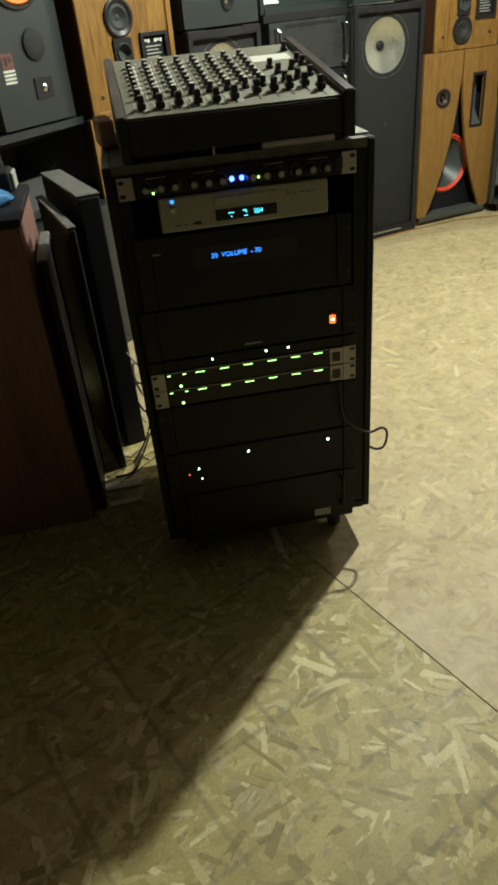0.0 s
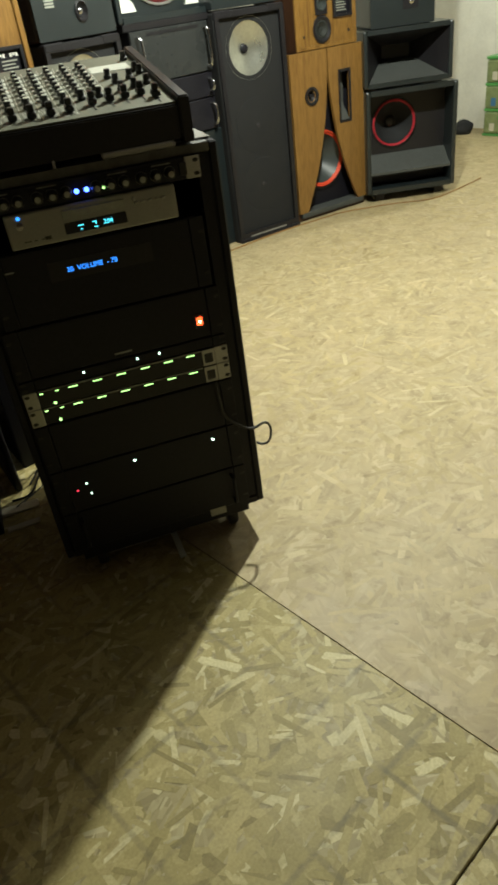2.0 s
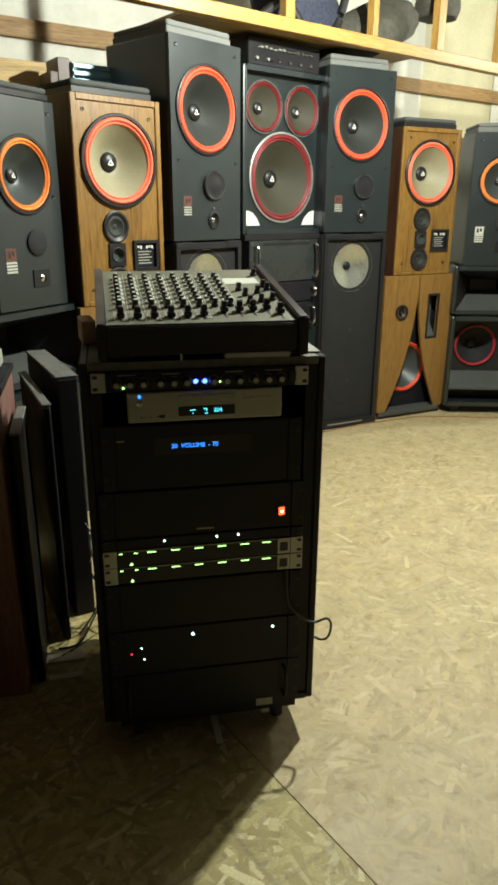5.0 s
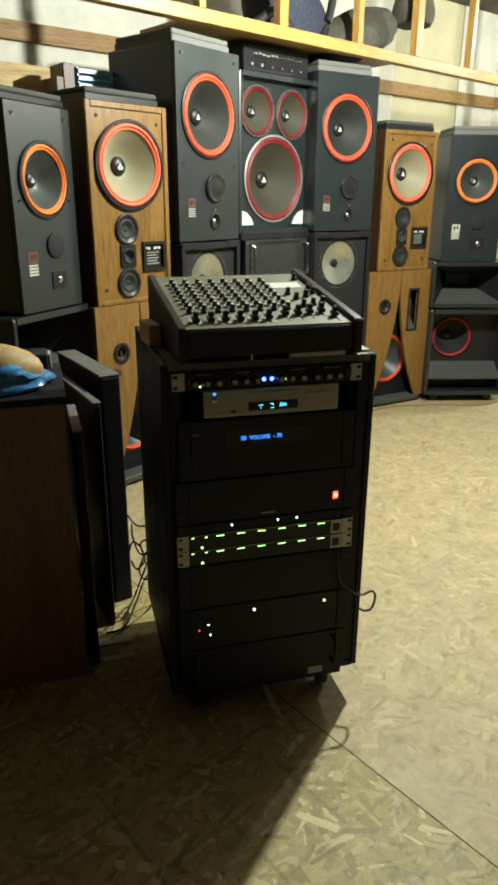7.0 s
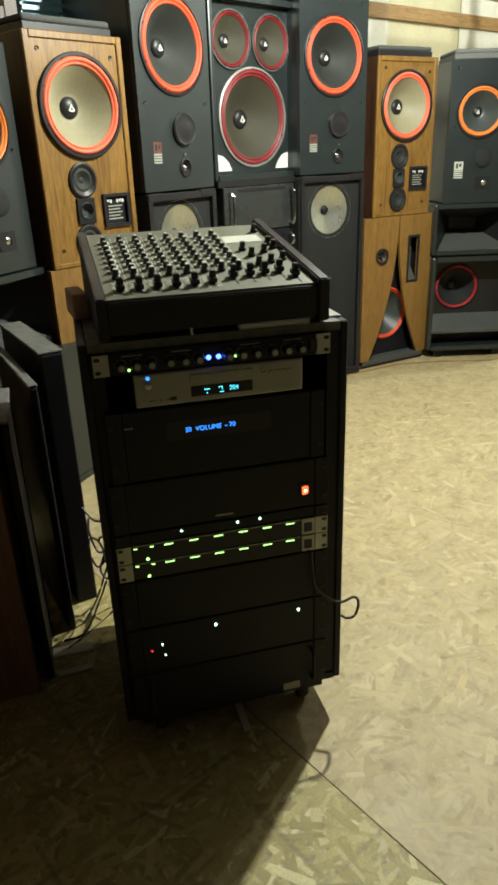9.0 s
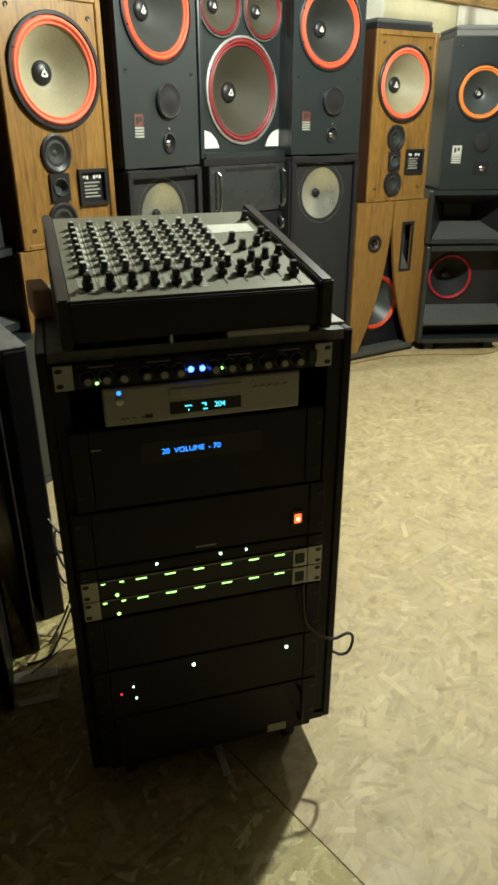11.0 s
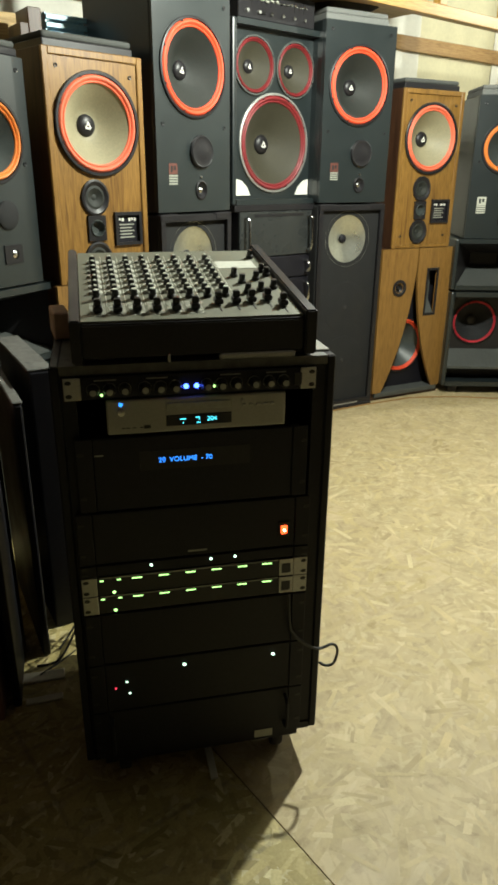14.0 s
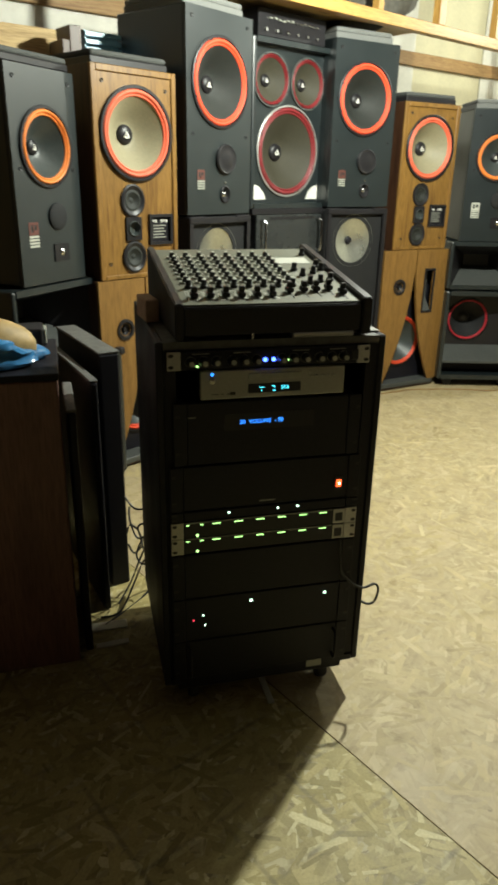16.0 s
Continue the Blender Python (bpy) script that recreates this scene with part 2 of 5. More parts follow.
M = {
    "osb": strand_board("strand_board", 0.0),
    "osb_worn": strand_board("worn_strand_board", 0.90),
    "strands": strand_board("bare_strands", 0.0, True),
    "strands_worn": strand_board("trodden_strands", 0.92, True),
    "wall": worn("cream_wall_paint", (0.62, 0.57, 0.38), 0.7, 40, 0.1, 0.06),
    "white": worn("white_wall_paint", (0.76, 0.745, 0.66), 0.7, 40, 0.1, 0.05),
    "ceiling": worn("dark_unseen_ceiling", (0.08, 0.065, 0.05), 0.8, 20, 0.1, 0.1),
    # dark wood for the added, unseen walls that soak up bounced light
    "unseen_wall": wood("dark_unseen_wall", (0.06, 0.04, 0.025), (0.11, 0.075, 0.045), "Z", 4, 0.6),
    "pine": wood("pine_lumber", (0.36, 0.19, 0.042), (0.50, 0.29, 0.078), "X", 6),
    "pine_up": wood("pine_stud", (0.36, 0.19, 0.042), (0.50, 0.29, 0.078), "Z", 6),
    "old_pine": wood("aged_lumber", (0.26, 0.14, 0.05), (0.38, 0.23, 0.09), "X", 6, 0.6),
    "old_pine_side": wood("aged_side_lumber", (0.26, 0.14, 0.05), (0.38, 0.23, 0.09), "Y", 6, 0.6),
    "ply": wood("plywood_sheet", (0.40, 0.26, 0.09), (0.55, 0.38, 0.16), "X", 4, 0.6),
    "oak": wood("oak_veneer", (0.15, 0.072, 0.014), (0.27, 0.143, 0.032), "Z", 8, 0.4),
    "oak_plain": wood("oak_panel", (0.20, 0.10, 0.022), (0.265, 0.14, 0.034), "Z", 5, 0.5),
    # darkened as if shaded on the oak cabinets' sides; plain dark brown elsewhere
    "oak_dark": wood("shaded_side_brown_wood", (0.035, 0.014, 0.007), (0.07, 0.03, 0.014), "Z", 8, 0.45),
    "brown": wood("brown_stained_wood", (0.17, 0.088, 0.074), (0.24, 0.125, 0.105), "Z", 4, 0.5),
    "black": worn("black_vinyl", (0.0135, 0.0195, 0.0210), 0.36, 220, 0.05, 0.15, 0.0, 0.75, 0.12, 0.3),
    "carpet": worn("black_carpet", (0.013, 0.0135, 0.0145), 0.85, 300, 0.5, 0.4),
    "plastic": worn("black_plastic", (0.016, 0.015, 0.017), 0.4, 120, 0.1, 0.2, 0.0, 0.35),
    "steel": worn("black_steel", (0.0115, 0.011, 0.0155), 0.5, 90, 0.05, 0.2, 0.0, 0.25),
    "grille": worn("black_grille_cloth", (0.010, 0.0105, 0.0115), 0.8, 400, 0.5, 0.4),
    "grille_top": worn("grey_grille_cloth", (0.07, 0.074, 0.07), 0.85, 400, 0.5, 0.3),
    "rubber": worn("dark_rubber", (0.022, 0.02, 0.022), 0.6, 100, 0.1, 0.2),
    "red": worn("red_foam_surround", (0.82, 0.085, 0.03), 0.55, 150, 0.15, 0.12),
    "orange": worn("orange_foam_surround", (0.85, 0.25, 0.05), 0.5, 150, 0.15, 0.12),
    "deep_red": worn("dark_red_surround", (0.20, 0.016, 0.020), 0.5, 150, 0.15, 0.12),
    "cone_tan": worn("tan_paper_cone", (0.30, 0.27, 0.17), 0.6, 120, 0.2, 0.1),
    "cone_dark": worn("dark_paper_cone", (0.016, 0.019, 0.016), 0.7, 120, 0.2, 0.15),
    "cone_grey": worn("grey_poly_cone", (0.05, 0.06, 0.058), 0.4, 80, 0.1, 0.1),
    "cone_silver": worn("pale_aluminium_cone", (0.62, 0.63, 0.55), 0.30, 60, 0.02, 0.1, 0.85),
    "logo": worn("pale_print", (0.75, 0.75, 0.7), 0.5, 50, 0, 0.05),
    "badge_red": worn("dull_red_print", (0.13, 0.045, 0.035), 0.5, 50, 0, 0.1),
    "chrome": worn("chrome", (0.6, 0.6, 0.6), 0.2, 60, 0.02, 0.05, 1.0),
    "alu": worn("brushed_aluminium", (0.42, 0.42, 0.40), 0.42, 200, 0.05, 0.08, 0.6),
    "silver": worn("silver_paint", (0.34, 0.34, 0.31), 0.45, 200, 0.05, 0.06, 0.3),
    "panel": worn("grey_mixer_panel", (0.15, 0.155, 0.115), 0.5, 150, 0.05, 0.1, 0.2),
    "knob": worn("black_knob", (0.007, 0.007, 0.007), 0.4, 80, 0, 0.1),
    "knob_grey": worn("grey_knob", (0.34, 0.35, 0.30), 0.5, 80, 0, 0.1),
    "paint": worn("pale_marking", (0.66, 0.67, 0.58), 0.5, 60, 0, 0.05),
    "yellow": worn("yellow_cap", (0.6, 0.45, 0.08), 0.5, 60, 0, 0.1),
    "grey_flare": worn("grey_horn_flare", (0.07, 0.075, 0.07), 0.55, 80, 0.1, 0.15),
    "paper": worn("off_white_paper", (0.62, 0.58, 0.46), 0.8, 50, 0.1, 0.1),
    "blue": worn("blue_plastic", (0.06, 0.19, 0.36), 0.4, 60, 0.05, 0.15),
    "green": worn("green_plastic", (0.10, 0.34, 0.09), 0.35, 50, 0.05, 0.15),
    "drawer": worn("cloudy_green_drawer", (0.22, 0.27, 0.12), 0.3, 20, 0.05, 0.2),
    "pink": worn("pink_plastic", (0.75, 0.32, 0.26), 0.5, 50, 0.05, 0.1),
    "tan": worn("tan_bread_crust", (0.45, 0.31, 0.12), 0.6, 25, 0.3, 0.25),
    "card": worn("brown_cardboard", (0.58, 0.40, 0.31), 0.8, 40, 0.15, 0.15),
    "film": worn("blue_glossy_film", (0.05, 0.20, 0.42), 0.12, 25, 0.4, 0.5),
    # greyed black: rack top, and board edges made to look lit
    "dusty": worn("greyed_black_top", (0.12, 0.12, 0.11), 0.7, 40, 0.1, 0.3),
    "cable": worn("black_cable", (0.012, 0.012, 0.012), 0.5, 60, 0, 0.1),
    "tan_cable": worn("tan_cable", (0.30, 0.17, 0.055), 0.6, 60, 0, 0.1),
    "cloth": worn("dark_blue_cloth", (0.03, 0.035, 0.06), 0.9, 60, 0.4, 0.4),
    "grey_cloth": worn("grey_cover", (0.075, 0.07, 0.055), 0.8, 30, 0.3, 0.3),
    "print": worn("dark_green_print", (0.035, 0.06, 0.012), 0.35, 9, 0, 0.9, 0.0, 0.5, 0.6),
    "salmon": worn("salmon_foam_surround", (0.80, 0.15, 0.075), 0.55, 150, 0.15, 0.12),
    # lighter copy of the grille cloth: dust plus lamp light in the colour
    "dusty_lit_grille": worn("dusty_lit_grille_cloth", (0.17, 0.175, 0.165), 0.85, 400, 0.5, 0.25),
    "pale_blue": worn("pale_blue_plastic", (0.20, 0.42, 0.56), 0.35, 60, 0.05, 0.15),
    "amp_face": worn("dark_gloss_amp_face", (0.03, 0.033, 0.033), 0.28, 60, 0.05, 0.15),
    "collar": worn("pale_knob_collar", (0.52, 0.53, 0.46), 0.5, 80, 0, 0.1),
    "led_blue": glow("blue_led", (0.05, 0.12, 1.0), 9),
    "led_cyan": glow("cyan_display", (0.08, 0.75, 0.9), 2.2),
    "led_text": glow("blue_display", (0.03, 0.26, 1.0), 2.4),
    "led_green": glow("green_led", (0.45, 1.0, 0.27), 2.4),
    "led_white": glow("white_led", (0.6, 1.0, 0.75), 5.0),
    "led_red": glow("red_switch_light", (1.0, 0.09, 0.02), 4.0),
    "led_dot": glow("red_led", (1.0, 0.05, 0.1), 1.5),
    "bulb": glow("warm_bulb", (1.0, 0.8, 0.5), 20),
}

# ---- mesh helpers ----


def part(name, bm, material, parent=None, label="", smooth=False):
    """Links a bmesh as one mesh object under a thing or under a part."""
    me = bpy.data.meshes.new(name)
    bmesh.ops.recalc_face_normals(bm, faces=bm.faces)
    if smooth:
        for f in bm.faces:
            f.smooth = True
        for e in bm.edges:
            if len(e.link_faces) == 2 and e.calc_face_angle(0) > 0.6:
                e.smooth = False
    bm.to_mesh(me)
    bm.free()
    me.materials.append(M[material])
    ob = new(name, me)
    ob.parent = parent
    if label:
        ob["label"] = label
    return ob


def thing(name, m, label, category, group="", kind=""):
    e = new(name)
    e.empty_display_size = 0.05
    e.matrix_basis = m
    return tagged(e, label, category, group, kind)


def box(x0, x1, y0, y1, z0, z1, bevel=0.0, bm=None, m=None, seg=1):
    bm = bm or bmesh.new()
    mat = Matrix.Translation(((x0 + x1) / 2, (y0 + y1) / 2, (z0 + z1) / 2)) @ Matrix.Diagonal((x1 - x0, y1 - y0, z1 - z0, 1))
    vs = bmesh.ops.create_cube(bm, size=1.0, matrix=(m @ mat) if m else mat)["verts"]
    if bevel:
        es = list({e for v in vs for e in v.link_edges})
        bmesh.ops.bevel(bm, geom=es, offset=bevel, segments=seg, profile=0.5, affect="EDGES")
    return bm


def lathe(profile, x=0.0, z=0.0, segs=48, bm=None, sx=1.0, m=None):
    """Turns (radius, depth) pairs round an axis that runs into the front of a cabinet."""
    bm = bm or bmesh.new()
    rings = []
    for r, y in profile:
        ring = []
        for k in range(segs if r > 1e-6 else 1):
            a = 2 * math.pi * k / segs
            p = Vector((x + sx * r * math.cos(a), y, z + r * math.sin(a)))
            ring.append(bm.verts.new(m @ p if m else p))
        rings.append(ring)
    for a, c in zip(rings, rings[1:]):
        for k in range(segs):
            q = [a[k % len(a)], a[(k + 1) % len(a)], c[(k + 1) % len(c)], c[k % len(c)]]
            q = list(dict.fromkeys(q))
            if len(q) > 2:
                bm.faces.new(q)
    return bm


def plate(outline, holes, y0, y1):
    """A board in the xz plane with holes cut right through, from depth y0 to y1."""
    bm = bmesh.new()
    edges = []
    for loop in [outline] + holes:
        vs = [bm.verts.new((x, y0, z)) for x, z in loop]
        edges += [bm.edges.new((vs[k], vs[(k + 1) % len(vs)])) for k in range(len(vs))]
    bmesh.ops.triangle_fill(bm, use_beauty=True, edges=edges)
    out = bmesh.ops.extrude_face_region(bm, geom=bm.faces[:])
    bmesh.ops.translate(bm, vec=(0, y1 - y0, 0), verts=[g for g in out["geom"] if isinstance(g, bmesh.types.BMVert)])
    return bm


def circle(x, z, r, n=48, sx=1.0):
    return [(x + sx * r * math.cos(2 * math.pi * k / n), z + r * math.sin(2 * math.pi * k / n)) for k in range(n)]


def rect(x0, x1, z0, z1):
    return [(x0, z0), (x1, z0), (x1, z1), (x0, z1)]


def tube(points, r, n=8):
    """A round cable through points, smoothed."""
    P = [Vector(p) for p in points]
    path = []
    for i in range(len(P) - 1):
        a, b, c, d = P[max(0, i - 1)], P[i], P[i + 1], P[min(len(P) - 1, i + 2)]
        for k in range(6):
            t = k / 6
            path.append(0.5 * (2 * b + (c - a) * t + (2 * a - 5 * b + 4 * c - d) * t * t + (3 * b - a - 3 * c + d) * t ** 3))
    path.append(P[-1])
    bm = bmesh.new()
    rings = []
    for i, p in enumerate(path):
        d = (path[min(i + 1, len(path) - 1)] - path[max(i - 1, 0)]).normalized()
        s = d.cross(Vector((0, 0, 1)) if abs(d.z) < 0.9 else Vector((1, 0, 0))).normalized()
        u = s.cross(d)
        rings.append([bm.verts.new(p + r * (math.cos(6.2832 * k / n) * s + math.sin(6.2832 * k / n) * u)) for k in range(n)])
    for a, c in zip(rings, rings[1:]):
        for k in range(n):
            bm.faces.new((a[k], a[(k + 1) % n], c[(k + 1) % n], c[k]))
    bm.faces.new(rings[0]), bm.faces.new(rings[-1])
    return bm


def lettering(name, text, size, m, material, parent, depth=0.0004):
    cu = bpy.data.curves.new(name, "FONT")
    cu.body, cu.size, cu.extrude, cu.align_x, cu.align_y = text, size, depth, "CENTER", "CENTER"
    tmp = bpy.data.objects.new(name, cu)
    scene.collection.objects.link(tmp)
    bpy.context.view_layer.update()
    me = bpy.data.meshes.new_from_object(tmp.evaluated_get(bpy.context.evaluated_depsgraph_get()))
    bpy.data.objects.remove(tmp)
    me.transform(m @ pose(0, 0, 0, 90))
    me.materials.clear()
    me.materials.append(M[material])
    ob = new(name, me)
    ob.parent = parent
    return ob


# ---- structure ----
WY = 34.0                      # the back wall's bearing
wu = Vector((math.cos(radians(WY)), math.sin(radians(WY)), 0))
wn = Vector((-math.sin(radians(WY)), math.cos(radians(WY)), 0))
EYE0 = Vector((-0.11, -0.10, 0))
WALL = pose(*(EYE0 + wn * 4.20), 0, 0, WY)     # x along the wall, y into it
BACK = pose(*(EYE0 + wn * 3.70), 0, 0, WY)     # line of the things that stand before it
CEIL = 3.0


def setting(name, bm, material, label, m=None, smooth=False):
    ob = part(name, bm, material, None, label, smooth)
    if m:
        ob.matrix_basis = m
    return tagged(ob, kind="structure", category=name.split("_")[0])


X0, X1, Y0 = -4.5, 6.38, -7.5
setting("wall_north", box(X0, X1, 0, 0.12, 0, CEIL), "wall", "cream painted back wall of the storage room", WALL)
# south and west walls are unseen, added dark to hold down bounce
setting("wall_south", box(X0, X1, Y0 - 0.12, Y0, 0, CEIL), "unseen_wall", "unseen dark wall behind the viewer, added to cut bounced light", WALL)
setting("wall_west", box(X0 - 0.12, X0, Y0 - 0.12, 0.12, 0, CEIL), "unseen_wall", "unseen dark side wall, added to cut bounced light", WALL)
setting("wall_east", box(X1, X1 + 0.12, Y0 - 0.12, 0.12, 0, CEIL), "white", "off-white side wall at the end of the room", WALL)
# ceiling is out of view, added dark so little light bounces back
setting("ceiling", box(X0 - 0.12, X1 + 0.12, Y0 - 0.12, 0.12, CEIL + 0.002, CEIL + 0.1), "ceiling", "plain unseen ceiling, kept dark to cut bounced light", WALL)
floor = setting("floor", box(X0, X1, Y0, 0, -0.12, -0.02), "rubber", "subfloor under strand board sheets", WALL)
for x0, x1, z0 in ((X0 + 0.002, 4.91, 0.0), (5.81, X1 - 0.002, 0.0)):
    setting("wall_lining", box(x0, x1, -0.012, -0.001, z0 + 0.002, CEIL - 0.002, 0.002), "white", "off-white wall board on the back wall", WALL)

# ---- speakers ----


def driver(parent, x, z, r, ring, cone, name="woofer", frame="plastic", rim=0.13, roll=0.15, deep=0.092, cap=0.24, capm="plastic", mark=True, y=0.0, sx=1.0):
    """A cone driver let into a baffle: frame ring, foam roll, cone, dust cap."""
    r1, r2 = r * (1 - rim), r * (1 - rim - roll)
    rc = r * cap
    w = part(name, lathe([(r, y + 0.002), (r, y - 0.007), (r * 0.985, y - 0.009), (r1 * 1.01, y - 0.009), (r1, y - 0.004), (r1, y + 0.01)], x, z, 56, sx=sx), frame, parent, smooth=True)
    ra = r1 + (r2 - r1) * 0.72
    roll_p = [(r1 + (ra - r1) * k / 8, y - 0.001 - 0.010 * math.sin(math.pi * k / 8)) for k in range(9)]
    roll_p += [(ra + (r2 - ra) * k / 4, y - 0.001 - 0.003 * math.sin(math.pi * k / 4)) for k in range(1, 5)]
    part("surround", lathe(roll_p + [(r2 * 0.99, y + 0.006)], x, z, 56, sx=sx), ring, w, smooth=True)
    cone_p = [(r2, y + 0.002)] + [(r2 + (rc - r2) * k / 6, y + 0.002 + deep * (1 - (1 - k / 6) ** 1.25)) for k in range(1, 7)]
    part("cone", lathe(cone_p + [(0, y + 0.003 + deep)], x, z, 56, sx=sx), cone, w, smooth=True)
    part("dust_cap", lathe([(rc, y + deep)] + [(rc * math.cos(a), y + deep - rc * 0.45 * math.sin(a)) for a in (0.3, 0.6, 0.9, 1.2)] + [(0, y + deep - rc * 0.46)], x, z, 32, sx=sx), capm, w, smooth=True)
    if mark:
        bm = bmesh.new()
        yy, s = y + deep - rc * 0.50, rc * 0.36
        outer = [(0, 1), (0.95, -0.6), (0.5, -0.95), (-0.5, -0.95), (-0.95, -0.6)]
        a = [bm.verts.new((x + s * u, yy, z + s * v)) for u, v in outer]
        c = [bm.verts.new((x + s * u * 0.45, yy, z + s * (v * 0.4 - 0.15))) for u, v in outer]
        for k in range(5):
            bm.faces.new((a[k], a[(k + 1) % 5], c[(k + 1) % 5], c[k]))
        out = bmesh.ops.extrude_face_region(bm, geom=bm.faces[:])
        bmesh.ops.translate(bm, vec=(0, 0.004, 0), verts=[g for g in out["geom"] if isinstance(g, bmesh.types.BMVert)])
        part("emblem", bm, "logo", w)
    for k in range(8):
        a = math.pi * (k + 0.5) / 4
        part("screw", lathe([(0.004, y - 0.009), (0.004, y - 0.011), (0, y - 0.0115)], x + sx * r * 0.935 * math.cos(a), z + r * 0.935 * math.sin(a), 8), "steel", w)
    return w


def round_part(parent, name, x, z, r, material, profile, label="", sx=1.0):
    return part(name, lathe([(r * a, b) for a, b in profile], x, z, 36, sx=sx), material, parent, label, True)


DOME = [(1, 0.002), (1, -0.006), (0.94, -0.009), (0.86, -0.005), (0.5, -0.008), (0, -0.009)]
PORT = [(1, 0.002), (1, -0.005), (0.82, -0.007), (0.7, 0.0), (0.6, 0.04), (0, 0.05)]


def shell(parent, w, h, d, material, bevel=0.006, t=0.018, z0=0.0, inset=0.0, name="cabinet"):
    """Two sides, top, bottom and back of a box that is open in front."""
    part("side_panel", box(-w / 2, -w / 2 + t, inset, d, z0, z0 + h, bevel, seg=2), material, parent)
    part("side_panel", box(w / 2 - t, w / 2, inset, d, z0, z0 + h, bevel, seg=2), material, parent)
    part("bottom_panel", box(-w / 2 + t, w / 2 - t, inset, d, z0, z0 + t), material, parent)
    part("top_panel", box(-w / 2 + t, w / 2 - t, inset, d, z0 + h - t, z0 + h), material, parent)
    part("back_panel", box(-w / 2 + t, w / 2 - t, d - t, d - 0.002, z0 + t, z0 + h - t), material, parent)


def loose_grille(m, w, d, h, label="loose grey-black speaker grille lying on its cabinet", cloth="grille_top"):
    g = thing("speaker_grille", m, label, "grille", "loose grilles")
    part("frame", box(-w / 2, w / 2, 0, d, 0, h * 0.55, 0.004), "plastic" if cloth == "grille_top" else cloth, g)
    part("cloth", box(-w / 2 + 0.002, w / 2 - 0.002, 0.002, d - 0.002, h * 0.55 - 0.001, h, 0.012, seg=3), cloth, g)
    return g


def badge(parent, x, z, s, colour="badge_red"):
    """A maker's mark as plain bars."""
    bm = plate(rect(x - s * 0.5, x + s * 0.5, z + s * 0.1, z + s * 1.0), [rect(x - s * 0.3, x - s * 0.06, z + s * 0.3, z + s * 0.8), rect(x + s * 0.06, x + s * 0.3, z + s * 0.45, z + s * 0.8)], -0.0015, 0.001)
    part("emblem", bm, colour, parent)
    bm = bmesh.new()
    for k in range(4):
        box(x - s * 0.5, x + s * 0.5, -0.0015, 0.001, z - s * (0.08 + 0.22 * k), z - s * (0.22 * k - 0.06), 0, bm)
    part("lettering", bm, "collar" if s > 0.052 else "knob_grey", parent)


def oak_speaker(m, label):
    """Tall oak three-way cabinet with a tan 15 inch woofer."""
    s = thing("oak_speaker", m, label, "speaker", "pair of oak speakers")
    w, h, d = 0.445, 0.865, 0.40
    # oak sides get a darkened wood that stands in for shade
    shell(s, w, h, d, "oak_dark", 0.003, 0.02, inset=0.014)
    for a in (-w / 2, w / 2 - 0.026):
        part("face_stile", box(a, a + 0.026, 0, 0.016, 0, h, 0.003), "oak", s)
    for a in ((0, 0.02), (h - 0.026, h)):
        part("face_rail", box(-w / 2 + 0.026, w / 2 - 0.026, 0, 0.016, a[0], a[1], 0.003), "oak", s)
    wz = h - 0.255
    tx, mz, tz, lz = -0.035, wz - 0.272, wz - 0.392, wz - 0.515
    holes = [circle(0, wz, 0.168), circle(tx, mz, 0.05, 28), circle(tx, tz, 0.026, 20), circle(tx, lz, 0.05, 28), rect(0.06, 0.18, tz - 0.065, tz + 0.05)]
    part("baffle", plate(rect(-w / 2 + 0.026, w / 2 - 0.026, 0.02, h - 0.026), holes, 0.008, 0.024), "oak", s)
    driver(s, 0, wz, 0.192, "salmon", "cone_tan", y=0.002, rim=0.075, roll=0.155, cap=0.22)
    for z in (mz, lz):
        q = part("midrange", lathe([(0.070, 0.009), (0.070, -0.002), (0.062, -0.004), (0.054, 0.0), (0.046, 0.004)], 0, 0, 24, sx=0.92, m=pose(tx, 0, z)), "plastic", s, smooth=True)
        part("cone", lathe([(0.048, 0.004), (0.036, 0.002), (0.03, 0.006), (0.012, 0.014), (0, 0.009)], tx, z, 32), "cone_dark", q, smooth=True)
    t = part("tweeter", plate(rect(tx - 0.042, tx + 0.042, tz - 0.05, tz + 0.05), [circle(tx, tz, 0.027, 24)], -0.002, 0.008), "plastic", s)
    part("ring", lathe([(0.034, -0.003), (0.031, -0.007), (0.028, -0.003), (0.022, 0.016), (0, 0.02)], tx, tz, 28), "cone_grey", t, smooth=True)
    c = part("control_panel", plate(rect(0.052, 0.188, tz - 0.075, tz + 0.06), [rect(0.066, 0.174, tz - 0.062, tz + 0.047)], -0.004, 0.008), "plastic", s)
    part("plate", box(0.06, 0.18, 0.012, 0.02, tz - 0.066, tz + 0.05), "steel", c)
    for k in range(2):
        bm = bmesh.new()
        for j in range(3):
            x = 0.085 + 0.062 * k
            box(x - 0.02 + 0.014 * j, x - 0.011 + 0.014 * j, 0.0095, 0.0125, tz + 0.022 + 0.004 * (j % 2), tz + 0.036, 0, bm)
        part("switch_marking", bm, "logo", c)
    bm = bmesh.new()
    for j in range(5):
        box(0.082, 0.155 - 0.012 * (j % 2), 0.0095, 0.0125, tz - 0.046 + 0.013 * j, tz - 0.041 + 0.013 * j, 0, bm)
    part("lettering", bm, "knob_grey", c)
    for x, z in ((-0.165, h - 0.06), (0.165, h - 0.075), (-0.165, 0.07), (0.165, 0.07)):
        part("grille_socket", lathe([(0.008, 0.009), (0.008, 0.005), (0.004, 0.006), (0, 0.012)], x, z, 12), "plastic", s)
    return s


